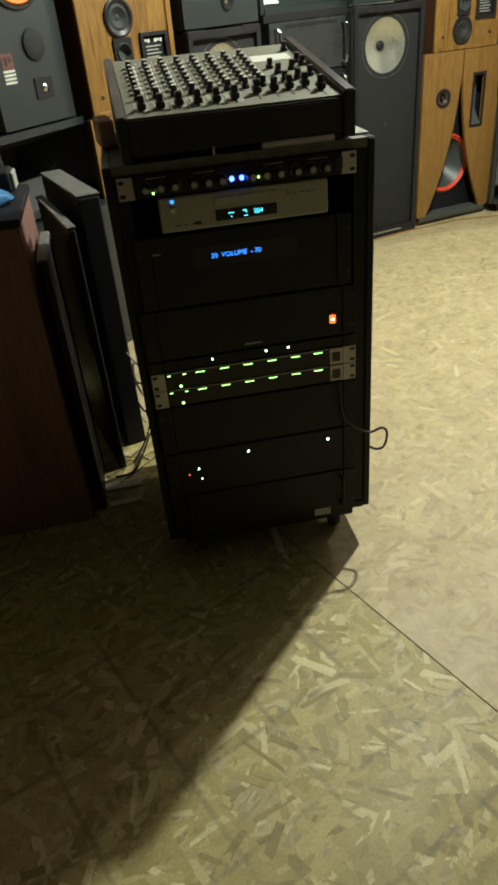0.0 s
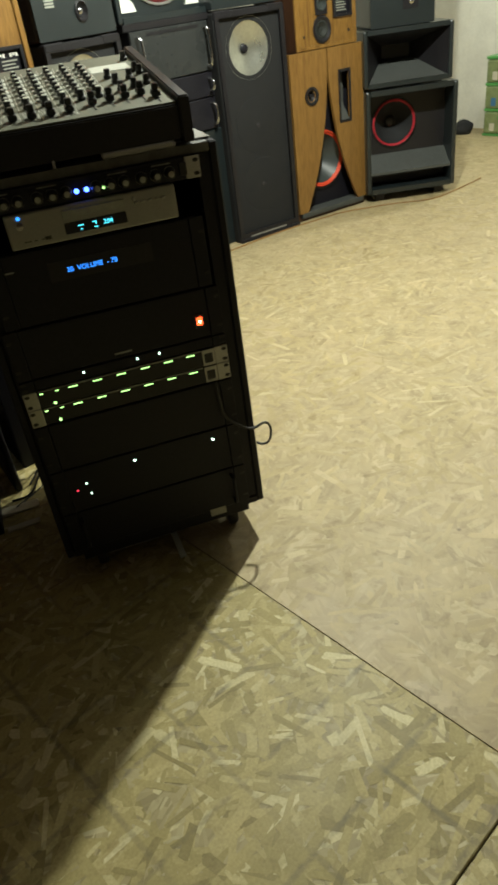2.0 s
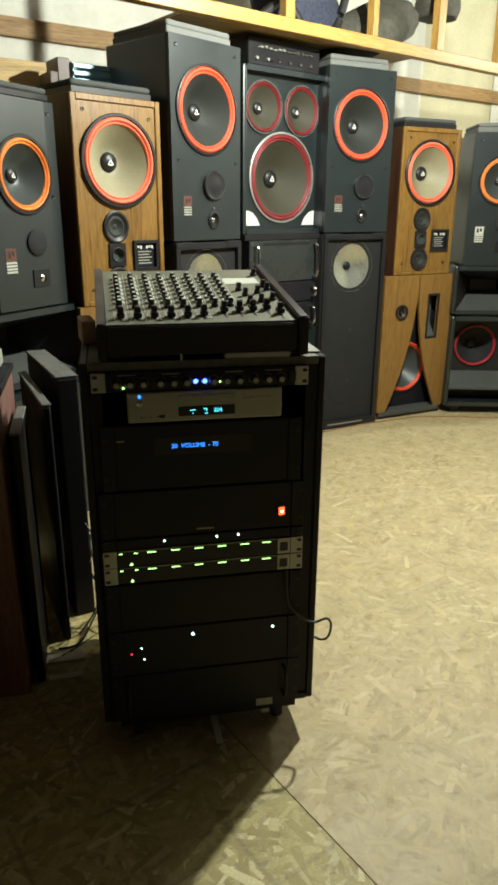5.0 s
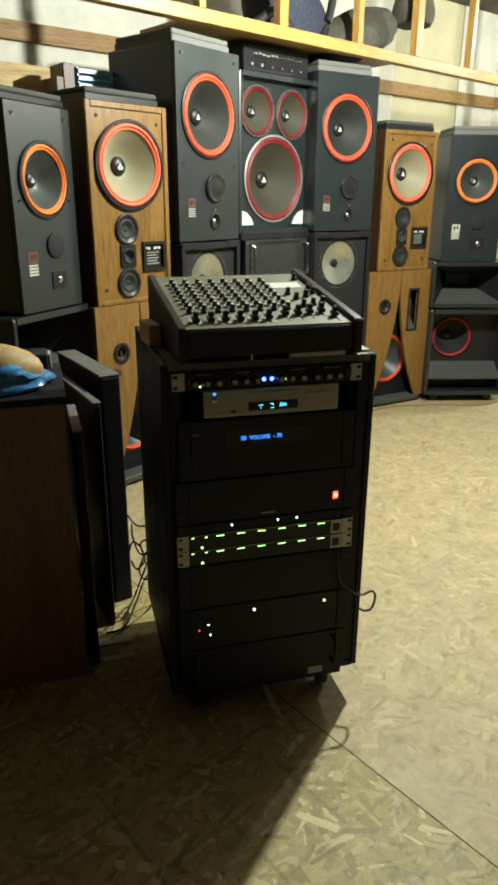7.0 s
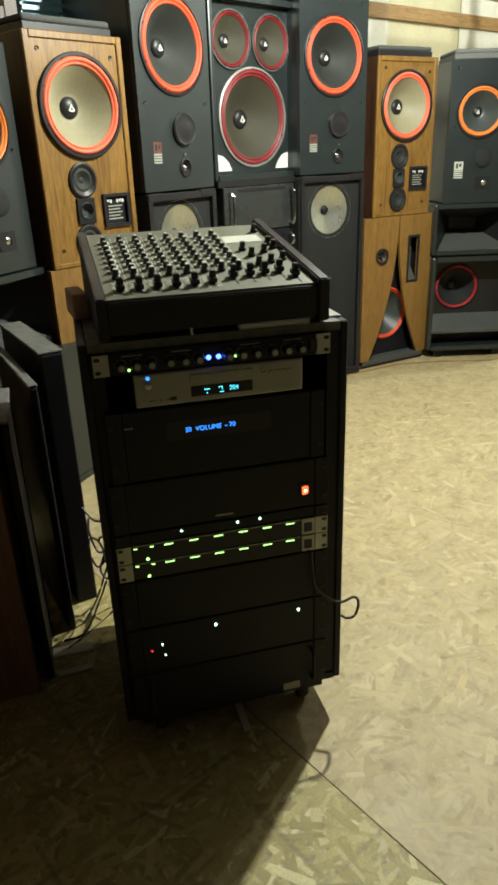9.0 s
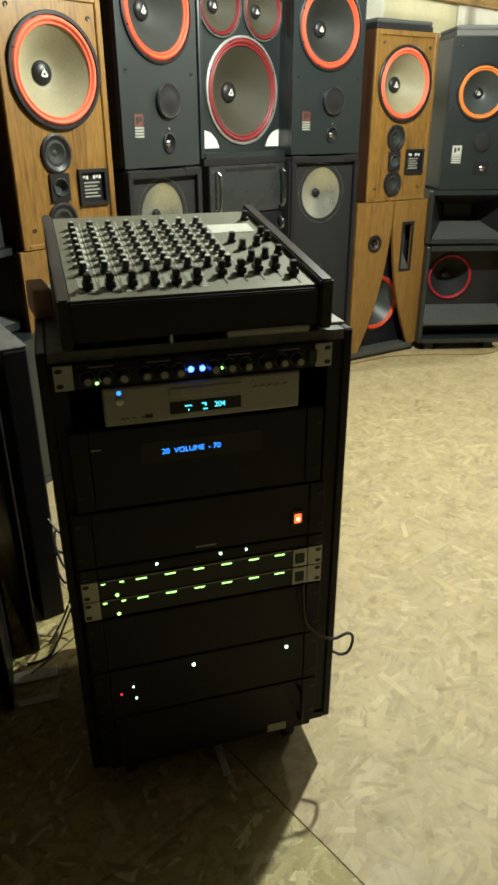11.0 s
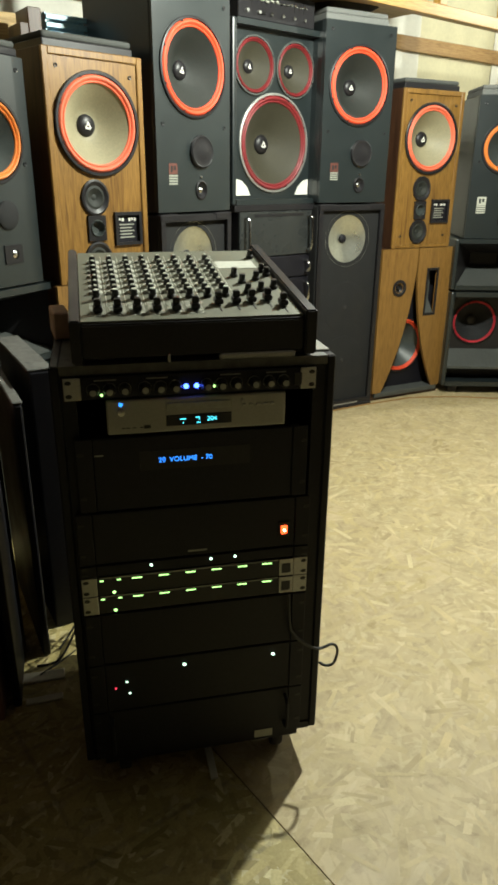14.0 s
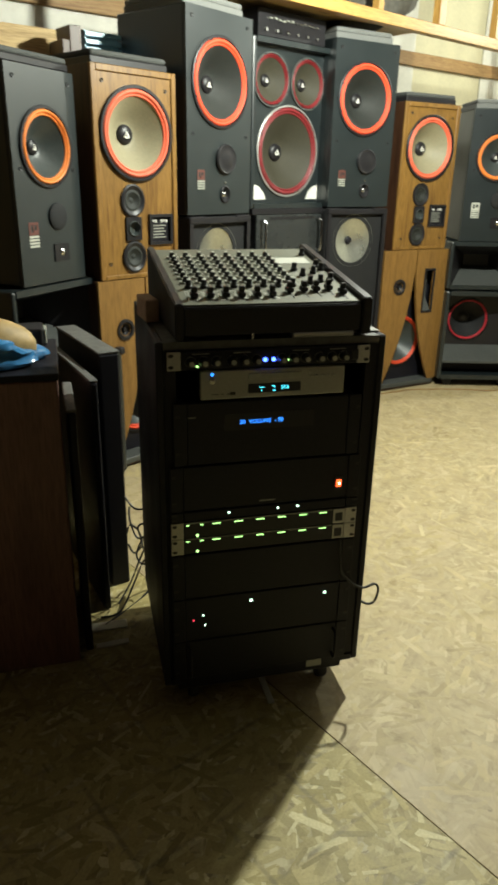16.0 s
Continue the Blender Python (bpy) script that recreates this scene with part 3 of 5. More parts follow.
def oak_base(m, label):
    """Oak bass cabinet: two curved panels over a red-rimmed woofer."""
    s = thing("oak_bass_cabinet", m, label, "speaker", "pair of oak bass cabinets")
    w, h, d = 0.55, 0.93, 0.42
    # same darkened wood here, shade put into the side colour
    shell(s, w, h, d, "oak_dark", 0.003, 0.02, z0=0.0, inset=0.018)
    for side in (-1, 1):
        inner = []
        for k in range(13):
            u = k / 12
            inner.append((side * (0.004 + 0.205 * u ** 2.1), (h - 0.012) * (1 - u) + 0.05 * u))
        out = [(side * w / 2, 0.05), (side * w / 2, h)] + [(side * 0.003, h)] + inner
        if side < 0:
            holes = [circle(-0.13, 0.70, 0.028, 24)]
        else:
            holes = [rect(0.085, 0.165, 0.53, 0.80)]
        part("front_panel", plate(out, holes, 0.0, 0.018), "oak_plain", s)
    r = part("tweeter", lathe([(0.05, 0.001), (0.05, -0.006), (0.036, -0.008), (0.028, 0.004), (0.014, 0.018), (0.01, 0.004), (0, 0.002)], -0.13, 0.70, 28), "plastic", s, smooth=True)
    part("horn_slot", plate(rect(0.077, 0.173, 0.52, 0.81), [rect(0.09, 0.16, 0.535, 0.795)], -0.004, 0.003), "plastic", s)
    bm = box(0.09, 0.16, 0.06, 0.07, 0.53, 0.80)
    v = [bm.verts.new(p) for p in ((0.09, 0.004, 0.535), (0.16, 0.004, 0.535), (0.14, 0.058, 0.64), (0.11, 0.058, 0.64))]
    bm.faces.new(v)
    part("horn_throat", bm, "grey_flare", s)
    part("baffle", plate(rect(-w / 2 + 0.02, w / 2 - 0.02, 0.02, h - 0.02), [circle(0.0, 0.32, 0.155)], 0.10, 0.118), "steel", s)
    driver(s, 0.0, 0.32, 0.18, "red", "cone_grey", y=0.098, rim=0.06, roll=0.14, mark=False)
    part("bottom_lip", box(-w / 2 + 0.02, w / 2 - 0.02, 0.0, 0.10, 0.02, 0.05, 0.003), "grey_flare", s)
    return s


def black_speaker(m, label, big=True, group="black three-way speakers", badge_colour="badge_red"):
    """Black cabinet with a woofer, a covered mid and a small horn."""
    s = thing("black_speaker", m, label, "speaker", group)
    w, h, d = (0.455, 0.88, 0.46) if big else (0.385, 0.80, 0.40)
    shell(s, w, h, d, "black", 0.008, 0.02, inset=0.012)
    if big:
        wz, wr, mx, mz, tx, tz, bx, bz = 0.585, 0.196, 0.035, 0.255, 0.035, 0.094, -0.135, 0.155
    else:
        wz, wr, mx, mz, tx, tz, bx, bz = 0.52, 0.150, 0.035, 0.262, 0.045, 0.12, -0.11, 0.19
    holes = [circle(0, wz, wr * 0.9)] + ([circle(tx, tz, 0.03, 24)] if big else [rect(tx - 0.025, tx + 0.025, tz - 0.02, tz + 0.02)])
    bm = plate(rect(-w / 2 + 0.002, w / 2 - 0.002, 0.002, h - 0.002), holes, 0.0, 0.02)
    part("baffle", bm, "black", s)
    driver(s, 0, wz, wr, deep=0.092 if big else 0.072, ring="red" if big else "orange", cone="cone_dark" if big else "cone_grey", y=-0.001, rim=0.06 if big else 0.085, roll=0.15 if big else 0.16, cap=0.2, frame="plastic")
    part("midrange", lathe([(0.069, 0.001), (0.069, -0.012), (0.063, -0.018), (0.056, -0.015), (0.03, -0.02), (0, -0.022)] if big else [(0.052, 0.001), (0.052, -0.008), (0.046, -0.012), (0.02, -0.014), (0, -0.0145)], mx, mz, 36), "plastic" if big else "grille", s, "dark round midrange cover", True)
    if big:
        t = part("tweeter", lathe([(0.042, 0.001), (0.042, -0.006), (0.036, -0.008), (0.028, 0.004), (0.014, 0.02), (0, 0.022)], tx, tz, 32, sx=0.86), "plastic", s, smooth=True)
        part("dome", lathe([(0.019, 0.016), (0.016, 0.006), (0.009, -0.001), (0, -0.003)], tx, tz, 20), "chrome", t, smooth=True)
        part("fixing_screw", lathe([(0.006, 0.001), (0.006, -0.004), (0, -0.005)], tx, tz + 0.056, 10), "chrome", s)
    else:
        t = part("tweeter", plate(rect(tx - 0.045, tx + 0.045, tz - 0.035, tz + 0.035), [circle(tx + 0.006, tz, 0.018, 20)], -0.005, 0.001), "plastic", s)
        part("dome", lathe([(0.017, 0.004), (0.015, -0.004), (0.008, -0.009), (0, -0.01)], tx + 0.006, tz, 20), "chrome", t, smooth=True)
    badge(s, bx, bz, 0.05 if big else 0.055, "badge_red" if big else badge_colour)
    for x in (-1, 1):
        for z in (h - 0.045, 0.36 if big else h - 0.36):
            part("grille_socket", lathe([(0.008, 0.001), (0.008, -0.003), (0.004, -0.002), (0, 0.004)], x * (w / 2 - 0.04), z, 12), "plastic", s)
    return s


def stage_cabinet(m, label):
    """Tall black carpeted stage cabinet with a pale cone behind a dark grille."""
    s = thing("stage_cabinet", m, label, "speaker", "pair of tall stage cabinets")
    w, h, d = 0.455, 1.19, 0.44
    shell(s, w, h, d, "carpet", 0.01, 0.024)
    part("face_frame", plate(rect(-w / 2 + 0.004, w / 2 - 0.004, 0.004, h - 0.004), [rect(-w / 2 + 0.03, w / 2 - 0.03, 0.05, h - 0.03)], -0.012, 0.0), "plastic", s)
    zs = (1.005, 0.62, 0.30)
    part("baffle", plate(rect(-w / 2 + 0.026, w / 2 - 0.026, 0.03, h - 0.028), [circle(-0.01, zs[0], 0.13)] + [circle(0, z, 0.13) for z in zs[1:]], 0.012, 0.03), "grille", s)
    q = part("pale_woofer", lathe([(0.151, 0.0118), (0.12, 0.020), (0.085, 0.033), (0.03, 0.052), (0.0, 0.054)], -0.01, zs[0], 56), "cone_silver", s, "pale metal-like cone seen through the grille", True)
    part("dust_cap", lathe([(0.024, 0.046), (0.02, 0.036), (0.01, 0.031), (0, 0.030)], -0.022, zs[0], 24), "steel", q, smooth=True)
    for z in zs[1:]:
        q = part("woofer", lathe([(0.15, 0.0135), (0.148, 0.0112), (0.135, 0.0105), (0.05, 0.0125), (0.03, 0.0108), (0, 0.0105)], 0, z, 40), "grille", s, "dim woofer behind black grille cloth", True)
        part("dust_cap", lathe([(0.012, 0.0104), (0.008, 0.0085), (0, 0.008)], 0, z, 16), "rubber", q)
    part("bottom_strip", box(-0.15, 0.12, -0.015, -0.012, 0.024, 0.032), "alu", s)
    part("foot_rail", box(-w / 2, w / 2, -0.02, 0.004, -0.0, 0.02, 0.004), "plastic", s)
    for x in (-0.17, 0.17):
        part("corner", box(x - 0.055, x + 0.055, -0.014, 0.03, h - 0.03, h + 0.004, 0.006), "plastic", s)
    return s


def center_cabinet(m, label):
    """Wide black cabinet: recessed baffle with an 18 inch woofer and two smaller drivers above."""
    s = thing("center_cabinet", m, label, "speaker")
    w, h, d = 0.60, 0.83, 0.42
    shell(s, w, h, d, "black", 0.008, 0.026)
    y = 0.05
    wz, sz = 0.295, 0.645
    part("baffle", plate(rect(-w / 2 + 0.026, w / 2 - 0.026, 0.026, h - 0.026), [circle(0.014, wz, 0.21), circle(-0.126, sz, 0.115), circle(0.149, sz, 0.115)], y, y + 0.02), "black", s)
    driver(s, 0.014, wz, 0.238, "deep_red", "cone_tan_dark", y=y - 0.002, rim=0.05, roll=0.13, deep=0.105, cap=0.2, frame="alu")
    for x in (-0.126, 0.149):
        driver(s, x, sz, 0.132, "deep_red", "cone_tan_dark", y=y - 0.002, rim=0.07, roll=0.14, deep=0.05, cap=0.24, frame="grey_flare")
    for side in (-1, 1):
        bm = bmesh.new()
        x = 0.014 + side * 0.20
        pts = [(x + side * 0.055, 0.045), (x - side * 0.04, 0.045), (x - side * 0.02, 0.085), (x + side * 0.015, 0.115), (x + side * 0.055, 0.125)]
        f = bm.faces.new([bm.verts.new((a, y - 0.004, c)) for a, c in pts])
        out = bmesh.ops.extrude_face_region(bm, geom=[f])
        bmesh.ops.translate(bm, vec=(0, 0.004, 0), verts=[g for g in out["geom"] if isinstance(g, bmesh.types.BMVert)])
        part("corner_plate", bm, "logo", s, "white corner triangle")
    part("latch", box(w / 2 - 0.012, w / 2 + 0.008, -0.006, 0.012, h - 0.05, h - 0.02, 0.003), "chrome", s)
    return s


def horn_box(m, label):
    """Short black box with an open horn mouth and a grey lower flare."""
    s = thing("horn_box", m, label, "speaker", "horn boxes")
    w, h, d = 0.55, 0.31, 0.40
    shell(s, w, h, d, "black", 0.010, 0.026)
    bm = bmesh.new()
    i = w / 2 - 0.024
    mouth = [(-i, 0.01, 0.024), (i, 0.01, 0.024), (i, 0.01, h - 0.024), (-i, 0.01, h - 0.024)]
    throat = [(-0.09, 0.30, 0.12), (0.09, 0.30, 0.12), (0.09, 0.30, 0.20), (-0.09, 0.30, 0.20)]
    a = [bm.verts.new(p) for p in mouth]
    c = [bm.verts.new(p) for p in throat]
    for k in (1, 2, 3):
        bm.faces.new((a[k], a[(k + 1) % 4], c[(k + 1) % 4], c[k]))
    bm.faces.new(c)
    part("horn", bm, "plastic", s)
    bm = bmesh.new()
    f = [bm.verts.new(p) for p in ((-i + 0.01, 0.012, 0.026), (i - 0.01, 0.012, 0.026), (0.10, 0.29, 0.125), (-0.10, 0.29, 0.125))]
    bm.faces.new(f)
    part("lower_flare", bm, "grey_flare", s, "grey lower lip of the horn")
    return s


def bass_box(m, label, feet=True, closed=False):
    """Black bass box with a deep-set red-rimmed woofer over a grey sloping shelf."""
    s = thing("bass_box", m, label, "speaker", "bass boxes")
    w, h, d = 0.585, 0.62, 0.46
    shell(s, w, h, d, "black", 0.012, 0.030)
    if closed:
        part("front_cover", box(-w / 2 + 0.027, w / 2 - 0.027, 0.004, 0.02, 0.027, h - 0.027, 0.003), "black", s)
        for x in (-1, 1):
            part("corner", box(x * w / 2 - 0.02, x * w / 2 + 0.02, -0.005, 0.035, h - 0.03, h + 0.004, 0.006), "plastic", s)
        return s
    part("baffle", plate(rect(-w / 2 + 0.026, w / 2 - 0.026, 0.026, h - 0.026), [circle(-0.075, 0.40, 0.125)], 0.16, 0.178), "plastic", s)
    driver(s, -0.075, 0.40, 0.150, "deep_orange", "grille", y=0.158, rim=0.05, roll=0.1, mark=False)
    bm = bmesh.new()
    i = w / 2 - 0.027
    t = [bm.verts.new(p) for p in ((-i, 0.02, 0.13), (i, 0.02, 0.13), (i, 0.155, 0.22), (-i, 0.155, 0.22))]
    b2 = [bm.verts.new(p) for p in ((-i, 0.02, 0.115), (i, 0.02, 0.115), (i, 0.155, 0.20), (-i, 0.155, 0.20))]
    bm.faces.new(t), bm.faces.new(b2[::-1])
    for k in range(4):
        bm.faces.new((t[k], t[(k + 1) % 4], b2[(k + 1) % 4], b2[k]))
    part("shelf", bm, "grey_flare", s, "grey sloping shelf")
    for x in (-1, 1):
        if feet:
            part("foot", box(x * 0.2 - 0.03, x * 0.2 + 0.03, 0.04, 0.36, -0.05, 0.0, 0.004), "rubber", s)
    return s


M["cone_tan_dark"] = worn("olive_paper_cone", (0.042, 0.038, 0.022), 0.72, 120, 0.2, 0.12)
M["deep_orange"] = worn("red_rubber_surround", (0.48, 0.03, 0.045), 0.5, 150, 0.15, 0.12)


# columns: centre of the front at floor level, and bearing
COL = {
    "W1": (-0.360, 3.268, 42.0), "B1": (0.009, 3.596, 46.0), "C": (0.418, 4.100, 38.0),
    "B2": (0.860, 4.318, 26.0), "W2": (1.343, 4.558, 25.0), "R": (1.812, 4.600, -3.0), "L": (-0.680, 2.943, 61.0),
}


def col(k, z, dx=0.0, dy=0.0):
    x, y, a = COL[k]
    return pose(x, y, z, 0, 0, a) @ pose(dx, dy, 0)


oak_base(col("W1", 0.0, 0.015, 0.0) @ Matrix.Diagonal((0.94, 1, 1, 1)), "oak bass cabinet with curved panels under an oak speaker")
oak_speaker(col("W1", 0.932), "tall oak speaker with red-rimmed tan woofer on an oak base")
loose_grille(col("W1", 1.798, 0.0, 0.03), 0.40, 0.36, 0.055)
oak_base(col("W2", 0.0, -0.01, 0.0) @ Matrix.Diagonal((1, 1, 1.021, 1)), "oak bass cabinet with curved panels beside a horn box")
oak_speaker(col("W2", 0.952), "tall oak speaker with red-rimmed tan woofer beside black speakers")
loose_grille(col("W2", 1.818, 0.0, 0.03), 0.40, 0.36, 0.055)
stage_cabinet(col("B1", 0.0), "tall black stage cabinet with pale cone behind the mixer")
black_speaker(col("B1", 1.20), "black speaker with red-rimmed dark woofer on a stage cabinet")
loose_grille(col("B1", 2.081, 0.0, 0.04), 0.40, 0.40, 0.06, "loose grey speaker grille lying on its cabinet, dusty and brightened as if lit", "dusty_lit_grille")
stage_cabinet(col("B2", 0.0) @ Matrix.Diagonal((1, 1, 1.015, 1)), "tall black stage cabinet with pale cone beside an oak cabinet")
black_speaker(col("B2", 1.218), "black speaker with red-rimmed dark woofer on a stage cabinet")
loose_grille(col("B2", 2.099, 0.0, 0.04), 0.40, 0.40, 0.06, "loose grey speaker grille lying on its cabinet, dusty and brightened as if lit", "dusty_lit_grille")
center_cabinet(col("C", 1.215), "wide black cabinet with large dark red-rimmed woofer and two small ones")
horn_box(col("R", 0.69, 0.036), "black horn box with grey flare on a bass box")
bass_box(col("R", 0.055, 0.062), "black bass box with deep-set red-rimmed woofer on the floor")
black_speaker(col("R", 1.002, 0.0, 0.01), "black speaker with orange-rimmed woofer on a horn box", False, "orange-rimmed speakers", "collar")
loose_grille(col("R", 1.803, 0.0, 0.04), 0.35, 0.34, 0.055, "loose grey speaker grille lying on its cabinet, dusty and brightened as if lit", "dusty_lit_grille")
horn_box(col("L", 0.636, 0.0), "black horn box with grey flare under a black speaker")
bass_box(col("L", 0.002, 0.0, -0.095), "black bass box with a covered front under a horn box", False, True)
black_speaker(col("L", 0.952, 0.0, 0.01), "black speaker with orange-rimmed woofer beside an oak speaker", False, "orange-rimmed speakers")
loose_grille(col("L", 1.754, 0.0, 0.03), 0.38, 0.34, 0.05)

# ---- equipment rack ----
RACK = pose(0.089, 1.521, 0.0, 0, 0, 10.2)
rack = thing("equipment_rack", RACK @ pose(0, 0, 0.10), "tall black equipment rack full of audio gear on a low skid", "rack")
part("side_panel", box(-0.275, -0.257, 0, 0.54, 0, 0.94, 0.003), "steel", rack)
part("side_panel", box(0.257, 0.275, 0, 0.54, 0, 0.94, 0.003), "steel", rack)
part("top_panel", box(-0.257, 0.257, 0, 0.54, 0.922, 0.94), "dusty", rack)
part("bottom_panel", box(-0.257, 0.257, 0, 0.54, 0, 0.018), "steel", rack)
part("back_panel", box(-0.257, 0.257, 0.525, 0.54, 0.018, 0.922), "steel", rack)
for sx in (-1, 1):
    part("rail", box(sx * 0.243 - 0.013, sx * 0.243 + 0.013, 0.004, 0.03, 0.02, 0.92), "steel", rack)
GX = -0.010   # middle of the 19 inch gear


def gear(name, z0, z1, label, category, ears="steel", depth=0.34, w=0.4826, y=-0.010, face="steel"):
    g = thing(name, RACK @ pose(GX, 0, z0), label, category)
    h = z1 - z0 - 0.001
    part("chassis", box(-0.215, 0.215, 0.006, depth, 0.001, h - 0.001), "steel", g)
    part("front_panel", box(-w / 2 + 0.032, w / 2 - 0.032, y, 0.004, 0, h, 0.002), face, g)
    for sx in (-1, 1):
        e = part("rack_ear", box(sx * (w / 2 - 0.016) - 0.0155, sx * (w / 2 - 0.016) + 0.0155, y - 0.001, y + 0.004, 0, h, 0.001), ears, g)
        for k in (0.2, 0.8):
            part("slot", lathe([(0.0042, y - 0.0012), (0.0038, y - 0.002), (0, y - 0.002)], sx * (w / 2 - 0.009), h * k, 12, sx=1.5), "knob", e)
    return g, h


def lamp_dot(parent, x, z, r, material, y=-0.0105, name="led"):
    return part(name, lathe([(r, y + 0.001), (r * 0.9, y - 0.001), (r * 0.5, y - 0.002), (0, y - 0.0022)], x, z, 14), material, parent, smooth=True)


g, h = gear("rack_processor", 0.977, 1.021, "rack processor with dark knobs and two blue lights", "audio processor", "alu")
for x in (-0.188, -0.158, -0.130, -0.093, -0.064, -0.036, 0.024, 0.052, 0.081, 0.116, 0.146, 0.175):
    kn = part("knob", lathe([(0.0115, -0.010), (0.0115, -0.018), (0.0098, -0.021), (0.009, -0.030), (0.0075, -0.031), (0, -0.031)], x, h * 0.45, 20), "knob", g, smooth=True)
    part("collar", lathe([(0.0122, -0.010), (0.0122, -0.0125), (0.0116, -0.013)], x, h * 0.45, 20), "knob_grey", kn)
    part("cap", lathe([(0.0062, -0.0305), (0.0058, -0.0325), (0, -0.0327)], x, h * 0.45, 14), "knob_grey", kn)
for x in (-0.0155, 0.0045):
    lamp_dot(g, x, h * 0.42, 0.0052, "led_blue", -0.012)
lamp_dot(g, -0.173, h * 0.20, 0.003, "led_green")
lamp_dot(g, 0.038, h * 0.36, 0.0028, "led_green", -0.012)
for x in (-0.165, -0.07, 0.07, 0.16):
    part("lettering", box(x - 0.02, x + 0.02, -0.0106, -0.009, h * 0.83, h * 0.88), "knob_grey", g)
part("power_switch", box(0.195, 0.212, -0.014, -0.009, h * 0.2, h * 0.8, 0.002), "knob", g)

p = thing("disc_player", RACK @ pose(-0.0035, 0, 0.906), "silver disc player with a small lit display in the rack", "disc player")
part("chassis", box(-0.172, 0.172, 0.002, 0.26, 0, 0.068), "steel", p)
part("front_panel", box(-0.1735, 0.1735, -0.014, 0.002, 0, 0.069, 0.004, seg=2), "silver", p)
part("disc_tray", box(-0.062, 0.065, -0.0165, -0.013, 0.044, 0.059, 0.001), "knob_grey", p)
d = part("display_window", box(-0.062, 0.065, -0.0155, -0.013, 0.012, 0.034, 0.001), "plastic", p)
lettering("display_digits", "204", 0.013, pose(0.026, -0.0162, 0.023), "led_cyan", d)
bm = box(-0.036, -0.024, -0.0165, -0.0155, 0.0245, 0.0262)
box(-0.031, -0.0285, -0.0165, -0.0155, 0.0165, 0.019, 0, bm)
box(-0.006, 0.002, -0.0165, -0.0155, 0.0265, 0.0282, 0, bm)
box(0.0, 0.002, -0.0165, -0.0155, 0.0225, 0.0282, 0, bm)
box(-0.004, 0.004, -0.0165, -0.0155, 0.0160, 0.0176, 0, bm)
part("display_marks", bm, "led_cyan", d)
lamp_dot(p, -0.146, 0.060, 0.004, "led_text", -0.0145)
part("power_button", lathe([(0.007, -0.013), (0.007, -0.017), (0, -0.0175)], -0.146, 0.045, 20), "chrome", p)
for k in range(5):
    part("button", box(0.086 + 0.014 * k, 0.094 + 0.014 * k, -0.0165, -0.013, 0.044, 0.049, 0.001), "alu", p)
part("wide_button", box(0.083, 0.089, -0.0165, -0.013, 0.050, 0.059, 0.001), "alu", p)
bm = bmesh.new()
for x in (-0.146, -0.138, -0.126, -0.112):
    box(x, x + 0.006, -0.0145, -0.0135, 0.012, 0.014, 0, bm)
box(-0.105, -0.092, -0.0145, -0.0135, 0.010, 0.017, 0, bm)
part("lettering", bm, "knob", p)

r, h = gear("receiver", 0.745, 0.900, "black home receiver with blue lit volume display", "receiver", w=0.46)
w_ = part("display_window", box(-0.11, 0.11, -0.0104, -0.009, 0.082, 0.122), "plastic", r)
lettering("display_text", "20  VOLUME  - 70", 0.0140, pose(-0.020, -0.0110, 0.102), "led_text", w_)
part("mark", box(-0.195, -0.178, -0.0108, -0.009, 0.118, 0.121), "knob_grey", r)

a, h = gear("power_amplifier", 0.625, 0.742, "black power amplifier with a lit red power switch", "amplifier")
sw = part("power_switch", box(0.173, 0.197, -0.013, -0.009, 0.026, 0.060, 0.001), "knob", a)
part("switch_lamp", box(0.178, 0.192, -0.0165, -0.012, 0.033, 0.053, 0.002), "led_red", sw)
lamp_dot(sw, 0.185, 0.043, 0.0032, "led_white", -0.0168, "bulb")
part("mark", box(-0.02, 0.02, -0.0108, -0.009, 0.010, 0.014), "knob_grey", a)

for n, z0 in enumerate((0.5505, 0.506)):
    q, h = gear("level_meter", z0, z0 + 0.0445, "rack unit with a row of green level lights", "audio processor", "alu", face="plastic")
    q["group"] = "stacked level units"
    for k, x in enumerate((-0.200, -0.165, -0.128, -0.072, -0.016, 0.040, 0.096, 0.150)):
        half = 0.004 if k < 2 else 0.0105
        l = part("level_light", box(x - half, x + half, -0.0115, -0.0095, h * 0.79, h * 0.85, 0.0005), "led_green", q)
    lamp_dot(q, -0.176, h * 0.15, 0.0038, "led_green")
    part("trim_strip", box(-0.205, 0.175, -0.0112, -0.0095, h * 0.93, h * 0.99), "knob_grey", q)
    part("socket_plate", box(0.178, 0.209, -0.0115, -0.009, 0.001, h - 0.001, 0.001), "alu", q)
    part("socket", box(0.183, 0.203, -0.013, -0.011, h * 0.2, h * 0.75, 0.001), "knob", q)

t, h = gear("blank_amplifier", 0.597, 0.623, "slim black unit with three small status lights", "amplifier")
for x in (-0.097, 0.028, 0.080):
    lamp_dot(t, x, 0.016, 0.0027, "led_white")
lo, h = gear("power_amplifier", 0.375, 0.503, "black power amplifier with plain front in the rack", "amplifier")
lo, h = gear("power_amplifier", 0.245, 0.373, "black power amplifier with small white and red lights", "amplifier")
lamp_dot(lo, -0.035, 0.103, 0.0037, "led_white")
lamp_dot(lo, 0.169, 0.100, 0.0037, "led_white")
lamp_dot(lo, -0.188, 0.062, 0.0025, "led_dot")
lamp_dot(lo, -0.163, 0.076, 0.0022, "led_white")
lamp_dot(lo, -0.158, 0.044, 0.0022, "led_white")
